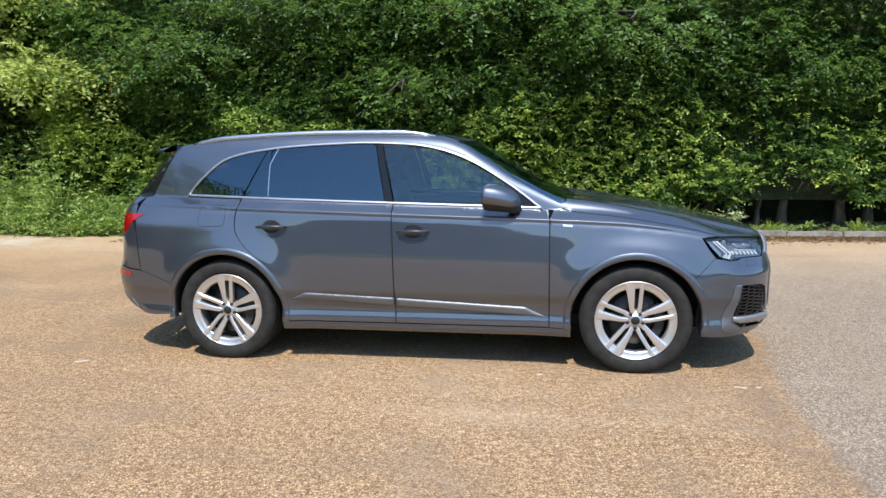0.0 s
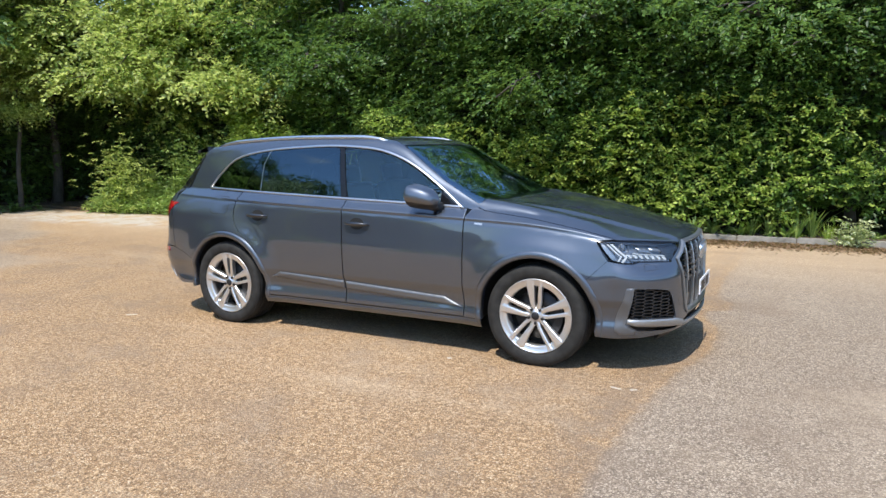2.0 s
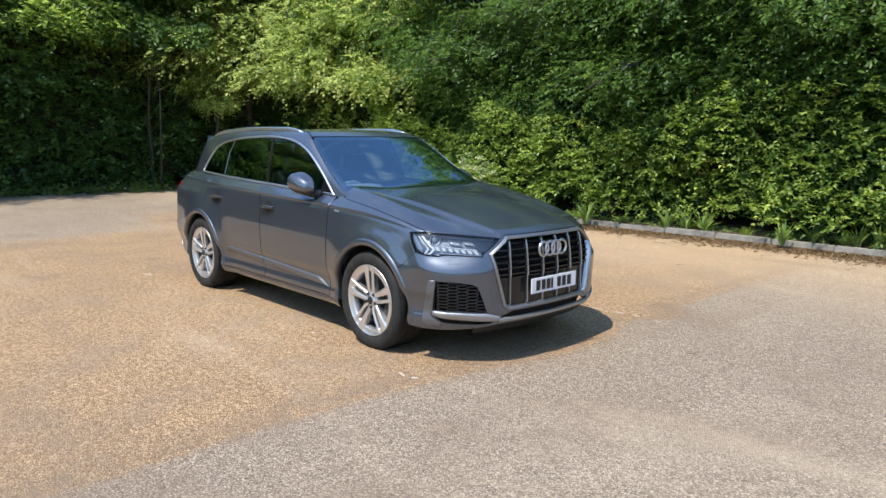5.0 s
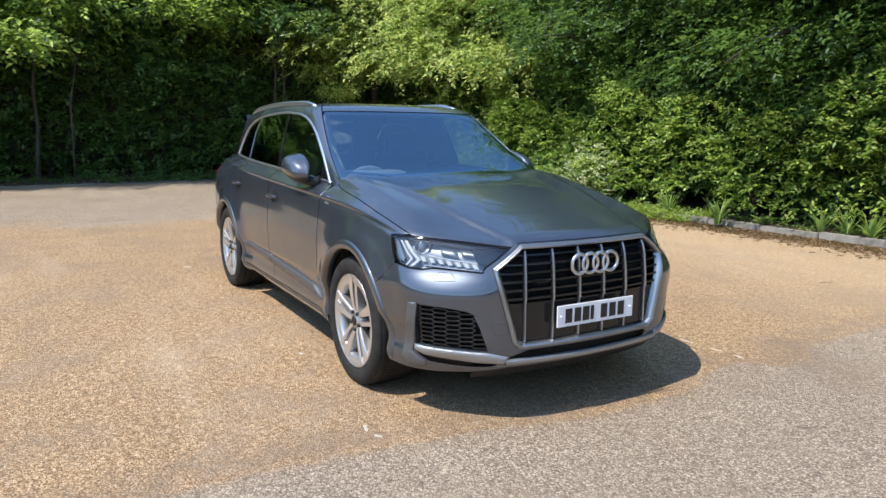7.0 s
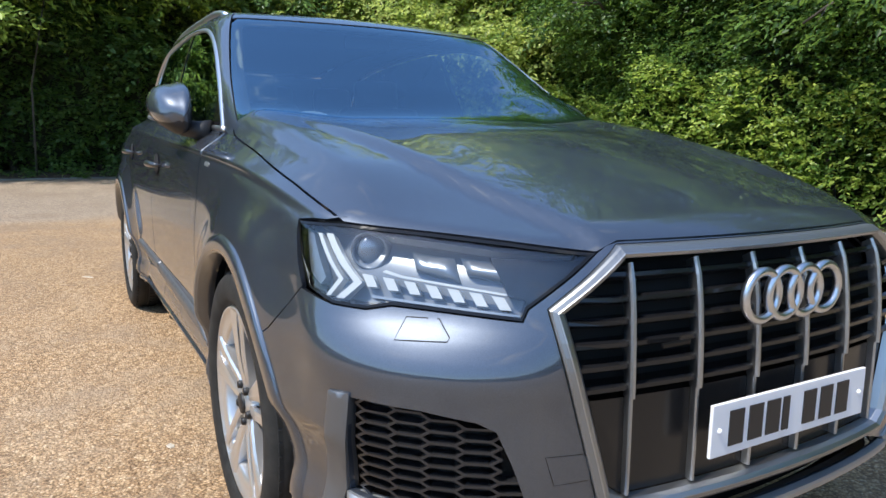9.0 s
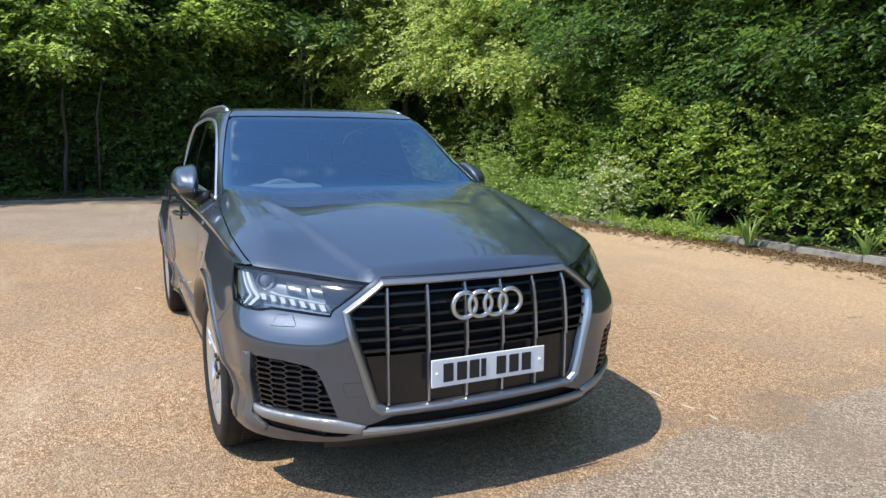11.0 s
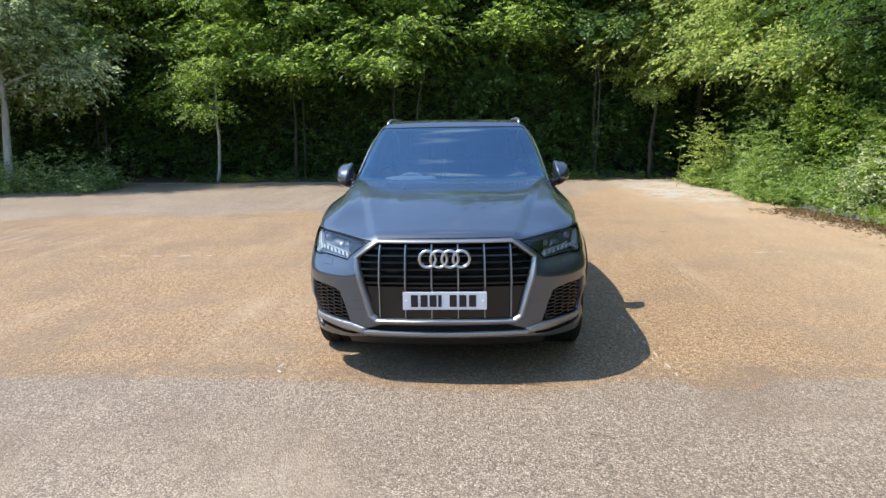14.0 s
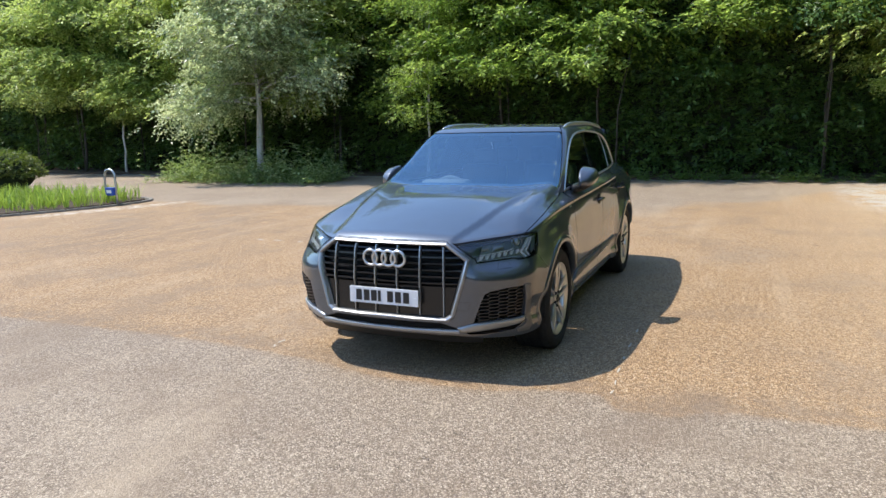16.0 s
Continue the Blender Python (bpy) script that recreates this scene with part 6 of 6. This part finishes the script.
def seat(x, y, w):
    st = empty("seat")
    st.parent = cabin
    bm = bmesh.new()
    box(bm, (x, y, 0.66), (0.52, w, 0.18))
    part("cushion", bm, SEAT, st, smooth=True, bevel=0.05)
    bm = bmesh.new()
    box(bm, (x - 0.30, y, 0.98), (0.16, w * 0.96, 0.62), Matrix.Rotation(radians(-14), 4, "Y"))
    part("backrest", bm, SEAT, st, smooth=True, bevel=0.055)
    bm = bmesh.new()
    box(bm, (x - 0.40, y, 1.36), (0.11, 0.27, 0.17), Matrix.Rotation(radians(-10), 4, "Y"))
    part("headrest", bm, SEAT, st, smooth=True, bevel=0.045)


for x, y, w in ((-0.12, -0.37, 0.52), (-0.12, 0.37, 0.52), (-1.0, -0.42, 0.46), (-1.0, 0.0, 0.36), (-1.0, 0.42, 0.46)):
    seat(x, y, w)
hl = line([(0.05, 0.52), (-1.9, 0.48), (-1.9, -0.48), (0.05, -0.52), (0.05, 0.52)], 0.06)[:-1]
panel("headliner", hl, lift_top, LINER, cabin, off=-0.05, step=0.08, depth=0.01)
bm = bmesh.new()
box(bm, (0.22, 0.0, 1.555), (0.03, 0.24, 0.065))
part("rear_view_mirror", bm, DARK, cabin, bevel=0.015)


# ---- weeds, grass and small things ----
def blades(n, base_r, length, width, arch, rng, upright=0.8):
    """A tuft of n bent blades."""
    vs, fs = [], []
    for i in range(n):
        az = rng.uniform(0, 2 * math.pi)
        b = np.array((math.cos(az), math.sin(az), 0.0))
        s = np.array((-b[1], b[0], 0.0))
        ln = length * rng.uniform(0.55, 1.15)
        w = width * rng.uniform(0.7, 1.2)
        o = b * base_r * rng.uniform(0, 1)
        lean = arch * rng.uniform(0.4, 1.3)
        k = len(vs)
        for t, ww in ((0, 0.5), (0.35, 1.0), (0.7, 0.8)):
            c = o + b * ln * lean * t ** 1.6 + np.array((0, 0, ln * (upright * t - 0.42 * lean * t * t)))
            vs += [c - s * w * ww * 0.5, c + s * w * ww * 0.5]
        vs.append(o + b * ln * lean + np.array((0, 0, ln * (upright - 0.42 * lean))))
        fs += [(k, k + 1, k + 3), (k, k + 3, k + 2), (k + 2, k + 3, k + 5), (k + 2, k + 5, k + 4), (k + 4, k + 5, k + 6)]
    return vs, fs


def stalks(n, area_fn, height, leaf, rng, per=5):
    """Upright stalks with leaf sprays round them."""
    pts, hd = [], []
    for i in range(n):
        x, y, h = area_fn(rng)
        h *= height * rng.uniform(0.6, 1.1)
        for k in range(per):
            t = (k + rng.uniform(0.2, 1)) / per
            az = rng.uniform(0, 2 * math.pi)
            pts.append((x + rng.normal(0, 0.05), y + rng.normal(0, 0.05), h * t))
            hd.append((math.cos(az), math.sin(az), rng.uniform(-0.1, 0.7)))
    pts, hd = np.array(pts), np.array(hd)
    up = np.stack((rng.normal(0, 0.3, len(pts)), rng.normal(0, 0.3, len(pts)), np.ones(len(pts))), axis=1)
    return sprays(pts, hd, up, leaf, 6)


def weed_bank(name, n, area_fn, height, leaf, label, seed, material=None):
    rng = np.random.default_rng(seed)
    thing = tagged(empty(name), label, "weeds")
    vs, fs = stalks(n, area_fn, height, leaf, rng)
    leaf_ob("foliage", vs, fs, material or LEAF_WEED, thing)
    sticks = []
    for i in range(min(120, n // 7)):
        x, y, h = area_fn(rng)
        h *= height * rng.uniform(0.5, 0.95)
        q = [(x, y, 0), (x + rng.normal(0, 0.03), y + rng.normal(0, 0.03), h * 0.5), (x + rng.normal(0, 0.06), y + rng.normal(0, 0.06), h)]
        sticks.append(tube(q, [0.006, 0.005, 0.002], 4))
    v, f = join(sticks)
    tagged(mesh_ob("stalks", v, f, GRASS, thing, False), kind="stuff")
    return thing


def corner_area(rng):
    x = rng.uniform(-13.5, -5.6)
    u = rng.uniform(0, 1)
    lo = float(KY(x)) - 0.15 - 0.25 * math.sin(x * 1.3) * 0.6
    y = lo + u * 1.7
    h = min(1.0, 0.3 + u * 1.1) * (0.62 + 0.38 * math.sin(x * 0.9 + 1.2) ** 2)
    return x, y, h


weed_bank("weed_bank", 2100, corner_area, 1.18, 0.075, "tangled bank of tall nettles and cow parsley by the hedge", 3)
weed_bank("weed_bank", 900, lambda r: (r.normal(-13.1, 0.7), r.uniform(-16.9, -10.2), 0.25 + 0.95 * r.random() ** 2.2), 1.15, 0.085, "overgrown weeds round the foot of the birch", 4, LEAF_ROUGH)
weed_bank("weed_bank", 260, lambda r: (r.uniform(-15.9, -15.2), r.uniform(-9, 6), 0.3 + 0.5 * r.random()), 0.42, 0.08, "low shaded weeds along the back kerb", 5, LEAF_DARK)
weed_bank("ivy_ground_cover", 700, lambda r: (r.uniform(-6, 14), 7.25 + 0.75 * r.random() ** 0.7, 0.35 + 0.5 * r.random()), 0.2, 0.05, "patchy low ground cover below the clipped hedge", 6, LEAF_WEED)
weed_bank("sapling_shrub", 60, lambda r: (r.normal(-5.3, 0.3), r.normal(7.0, 0.22), 1.0), 1.25, 0.075, "pale leafy elder shrub leaning from the hedge", 8, LEAF_BIRCH)
weed_bank("sapling_shrub", 60, lambda r: (r.normal(-9.0, 0.45), r.normal(6.5, 0.3), 1.0), 1.5, 0.08, "pale leafy elder shrub leaning from the hedge", 9, LEAF_WEED)
weed_bank("sapling_shrub", 70, lambda r: (r.normal(-10.8, 0.5), r.normal(7.2, 0.3), 1.0), 2.1, 0.085, "pale leafy elder shrub leaning from the hedge", 19, LEAF_WEED)
weed_bank("sapling_shrub", 70, lambda r: (r.normal(-12.6, 0.5), r.normal(6.6, 0.4), 1.0), 1.9, 0.09, "tall young elder shrub in the sunny corner", 12, LEAF_TREE)


weed_bank("low_bush", 24, lambda r: (r.normal(3.85, 0.16), r.normal(7.0, 0.14), 1.0), 0.42, 0.06, "low pale leafy bush spreading over the kerb", 14, LEAF_BIRCH)


weed_bank("yellow_weeds", 260, lambda r: (r.uniform(-6.6, -2.6), 6.62 + 0.55 * r.random(), 0.4 + 0.6 * r.random()), 0.24, 0.05, "low yellow-green weeds spilling over the kerb", 15, LEAF_SUN)


def kerb_plant(x, dy, size, kind, seed):
    rng = np.random.default_rng(seed)
    y = float(KY(x)) + dy
    thing = tagged(empty("weed_plant", (x, y, 0.05)), {"dock": "green dock rosette sprouting behind the kerb", "thistle": "upright thistle-like weed beside the kerb", "tuft": "tuft of long grass at the kerb edge"}[kind], "weed", group="weeds along the kerb")
    if kind == "dock":
        v, f = blades(16, 0.04, size, 0.07, 0.75, rng, 0.8)
    elif kind == "thistle":
        v, f = blades(26, 0.05, size, 0.035, 0.55, rng, 1.0)
    else:
        v, f = blades(60, 0.09, size, 0.010, 0.6, rng, 0.95)
    mesh_ob("foliage", v, f, LEAF_WEED if kind != "tuft" else GRASS, thing, False)


for i, (x, dy, size, kind) in enumerate(((-2.1, -0.25, 0.5, "thistle"), (-0.35, 0.2, 0.45, "thistle"), (-0.05, 0.3, 0.45, "thistle"), (1.5, -0.35, 0.42, "thistle"), (1.72, 0.3, 0.55, "dock"), (2.35, 0.25, 0.45, "thistle"), (2.62, 0.3, 0.48, "thistle"), (3.05, 0.2, 0.65, "thistle"), (3.28, 0.4, 0.6, "thistle"), (-3.3, 0.05, 0.5, "thistle"), (-2.6, 0.2, 0.28, "tuft"), (-1.7, 0.25, 0.3, "dock"), (-0.7, 0.18, 0.42, "thistle"), (0.0, 0.2, 0.4, "dock"), (0.75, 0.15, 0.22, "tuft"), (2.2, 0.2, 0.35, "dock"), (2.9, 0.15, 0.4, "dock"), (3.5, 0.1, 0.38, "tuft"), (4.0, 0.25, 0.3, "thistle"), (4.7, 0.12, 0.3, "tuft"), (5.3, 0.2, 0.35, "dock"), (6.1, 0.15, 0.3, "tuft"), (7.0, 0.2, 0.35, "dock"), (8.1, 0.2, 0.4, "thistle"), (-4.4, 0.0, 0.35, "dock"), (-5.0, 0.05, 0.3, "tuft"))):
    kerb_plant(x, dy, size, kind, 200 + i)

# grass island with its edging
ISLAND = [(-2.6, -12.55), (-4.3, -11.8), (-5.6, -11.55), (-6.6, -11.7), (-7.0, -12.3), (-6.8, -13.6), (-6.2, -16.5), (-4, -20), (2, -20), (1, -14)]
strip("verge", ISLAND, 0.06, SOIL, "planted island of soil under long grass", "island", edge=0.02)
edging = tagged(empty("kerb", (-4, -12, 0)), "low pale stone edging round the grass island", "kerb", kind="structure")
pts = spline([(-1.0, -13.3), (-2.6, -12.5), (-4.3, -11.75), (-5.6, -11.5), (-6.6, -11.65), (-7.05, -12.3), (-6.85, -13.6)], 0.9)
for a, b in zip(pts[:-1], pts[1:]):
    ob = new("kerb_stone", KERB_MESH)
    ob.parent = edging
    d = b - a
    ob.matrix_basis = Matrix.Translation((4, 12, 0)) @ pose(a[0], a[1], -0.045, 0, 0, math.degrees(math.atan2(d[1], d[0]))) @ Matrix.Diagonal((np.linalg.norm(d) / 0.915, 0.9, 1, 1))
rng = np.random.default_rng(21)
loop = np.array(ISLAND)
vs, fs = [], []
while len(vs) < 42000:
    x, y = rng.uniform(-7, 0.5), rng.uniform(-17, -11.5)
    if inside(np.array([(x, y)]), [loop * 0.97 + np.array((-4, -14)) * 0.03])[0]:
        v, f = blades(6, 0.05, 0.5 * (0.6 + 0.6 * noise.noise(Vector((x, y, 3))) ** 2 + 0.3), 0.017, 0.42, rng, 1.0)
        o = len(vs)
        vs += [p + np.array((x, y, 0.05)) for p in v]
        fs += [tuple(i + o for i in q) for q in f]
grass = tagged(empty("long_grass"), "bright long uncut grass on the island", "grass")
tagged(mesh_ob("grass_blades", vs, fs, GRASS, grass, False), kind="stuff")

# bent-tube hoop with a blue box
hoop = tagged(empty("hoop_barrier", (-5.55, -11.75, 0)), "galvanised bent-tube hoop with a blue box on it", "barrier")
arcp = [(0.0, -0.17, -0.1), (0.0, -0.17, 0.35), (0, -0.17, 0.66)] + [(0, -0.17 * math.cos(t), 0.69 + 0.17 * math.sin(t)) for t in np.linspace(0.1, math.pi - 0.1, 12)] + [(0, 0.17, 0.66), (0, 0.17, 0.35), (0, 0.17, -0.1)]
v, f = tube(arcp, 0.026, 12)
mesh_ob("tube", v, f, GALV, hoop)
bm = bmesh.new()
box(bm, (0.04, 0.03, 0.34), (0.1, 0.26, 0.19))
part("box", bm, BLUE, hoop, "blue plastic box", bevel=0.012)
bm = bmesh.new()
box(bm, (0.0925, 0.03, 0.34), (0.004, 0.15, 0.07))
part("plain_bar", bm, WHITE, hoop)

# clipped shrub by the island
rng = np.random.default_rng(31)
shrub = tagged(empty("shrub", (-6.2, -16.7, 0)), "rounded clipped shrub with reddish-green leaves", "shrub")
n = 1500
d = unit(rng.normal(0, 1, (n, 3)))
d[:, 2] = np.abs(d[:, 2]) * 0.9 - 0.15
rad = np.array((1.0, 1.25, 0.72))
pts = d * rad * rng.uniform(0.82, 1.0, (n, 1)) + np.array((0, 0, 0.72))
vs, fs = sprays(pts, d + rng.normal(0, 0.4, d.shape), rng.normal(0, 0.4, d.shape) + np.array((0, 0, 1.0)), 0.07, 6)
LEAF_SHRUB = leaf_material("photinia_leaves", (0.06, 0.09, 0.02), (0.2, 0.2, 0.05), 0.3)
leaf_ob("foliage", vs, fs, LEAF_SHRUB, shrub)
# dark backing ball, with the shade inside the shrub put into its colour
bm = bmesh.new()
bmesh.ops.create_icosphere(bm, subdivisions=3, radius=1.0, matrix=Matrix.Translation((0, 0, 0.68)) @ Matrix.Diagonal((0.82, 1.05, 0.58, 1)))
part("shade_backing", bm, CORE, shrub, smooth=True)
v, f = tube([(0, 0, -0.05), (0.03, 0, 0.3), (0, 0.05, 0.6)], [0.08, 0.06, 0.04], 8)
mesh_ob("stem", v, f, BARK, shrub)

# young trees with thin pale stems along the back kerb
for i, (x, y, h, clear, sp) in enumerate(((-15.5, -7.95, 7.2, 2.2, 1.9), (-15.7, 5.8, 5.4, 2.5, 1.3), (-15.7, -22.4, 5.2, 2.3, 1.3))):
    tree("young_tree", (x, y, 0), h, sp, clear, "young tree with a thin straight stem", 0.1, 42, 30, 0.075 if i == 1 else 0.055, LEAF_BACK if i == 0 else LEAF_TREE, BARK if i == 1 else BIRCH_BARK, (0.1, 0.15), 140 + i, 0.35, 0.2)

# marks and twigs on the ground
PALE = mottled("pale_paint_remnant", (0.4, 0.34, 0.26), (0.55, 0.5, 0.42), 30, 0.85, 0.2, 0.002)


def scrap(name, x, y, ln, w, yaw, material, label, category, thick=0.004):
    rng = random.Random(int(x * 1000 + y * 77))
    bm = bmesh.new()
    top = []
    n = 12
    for i in range(n):
        a = 2 * math.pi * i / n
        r = rng.uniform(0.65, 1.1)
        top.append(bm.verts.new((math.cos(a) * ln / 2 * r, math.sin(a) * w / 2 * r, thick)))
    low = [bm.verts.new((v.co.x * 1.05, v.co.y * 1.05, -0.002)) for v in top]
    bm.faces.new(top)
    for i in range(n):
        bm.faces.new((low[i], low[(i + 1) % n], top[(i + 1) % n], top[i]))
    ob = part(name, bm, material, None)
    ob.matrix_basis = pose(x, y, 0, 0, 0, yaw)
    return tagged(ob, label, category)


for x, y, ln, w, yaw in ((2.15, -1.155, 0.09, 0.02, -10), (2.26, -1.14, 0.05, 0.022, 30), (2.14, 1.49, 0.1, 0.012, 8), (2.32, 1.50, 0.07, 0.015, -5), (-2.59, -1.16, 0.11, 0.03, 40), (0.85, -1.05, 0.05, 0.03, 10),
                         (-2.2, -4.75, 0.14, 0.035, 84), (-2.22, -4.45, 0.2, 0.03, 92), (-2.19, -4.02, 0.1, 0.03, 78), (-2.2, -3.62, 0.16, 0.035, 95), (-2.21, -3.3, 0.09, 0.025, 88), (-2.2, 3.85, 0.15, 0.03, 90), (-2.22, 4.1, 0.08, 0.025, 70),
                         (0.9, 1.45, 0.1, 0.018, 4), (1.3, 1.455, 0.14, 0.016, -3), (1.62, 1.46, 0.06, 0.02, 12), (1.9, 1.47, 0.12, 0.015, 2)):
    scrap("paint_remnant", x, y, ln, w, yaw, PALE, "small pale worn paint remnant on the ground", "mark")


DRY_WOOD = bark_material("dry_twig_wood", (0.14, 0.1, 0.07), (0.34, 0.27, 0.2))


def twig(x, y, ln, yaw, seed):
    rng = random.Random(seed)
    q = [(ln * (t - 0.5), 0.03 * rng.uniform(-1, 1), 0.006 + 0.004 * rng.random()) for t in (0, 0.25, 0.5, 0.75, 1)]
    v, f = tube(q, [0.002, 0.003, 0.003, 0.0025, 0.0015], 6)
    ob = mesh_ob("twig", v, f, DRY_WOOD, None)
    ob.matrix_basis = pose(x, y, 0, 0, 0, yaw)
    tagged(ob, "thin dry brown twig lying on the chippings", "twig")


for i, (x, y, ln, yaw) in enumerate(((3.25, 0.83, 0.17, 60), (3.57, 0.78, 0.05, 85), (-4.0, 3.1, 0.2, 30), (1.2, 4.3, 0.18, 75))):
    twig(x, y, ln, yaw, i)

# fallen leaves along the hedge kerb
rng = np.random.default_rng(44)
n = 15000
x = rng.uniform(-7, 14, n)
pts = np.stack((x, KY(x) - 0.08 - np.abs(rng.normal(0, 0.36, n)), np.full(n, 0.008)), axis=1)
vs, fs = sprays(pts, np.stack((rng.normal(0, 1, n), rng.normal(0, 1, n), np.zeros(n)), axis=1), np.tile((0.0, 0, 1), (n, 1)), 0.04, 3, droop=0)
LITTER = leaf_material("dry_brown_leaves", (0.1, 0.055, 0.03), (0.32, 0.19, 0.11), 0.15)
litter = tagged(empty("leaf_litter"), "brown dry leaves gathered along the kerb", "leaves")
leaf_ob("dry_leaves", vs, fs, LITTER, litter)
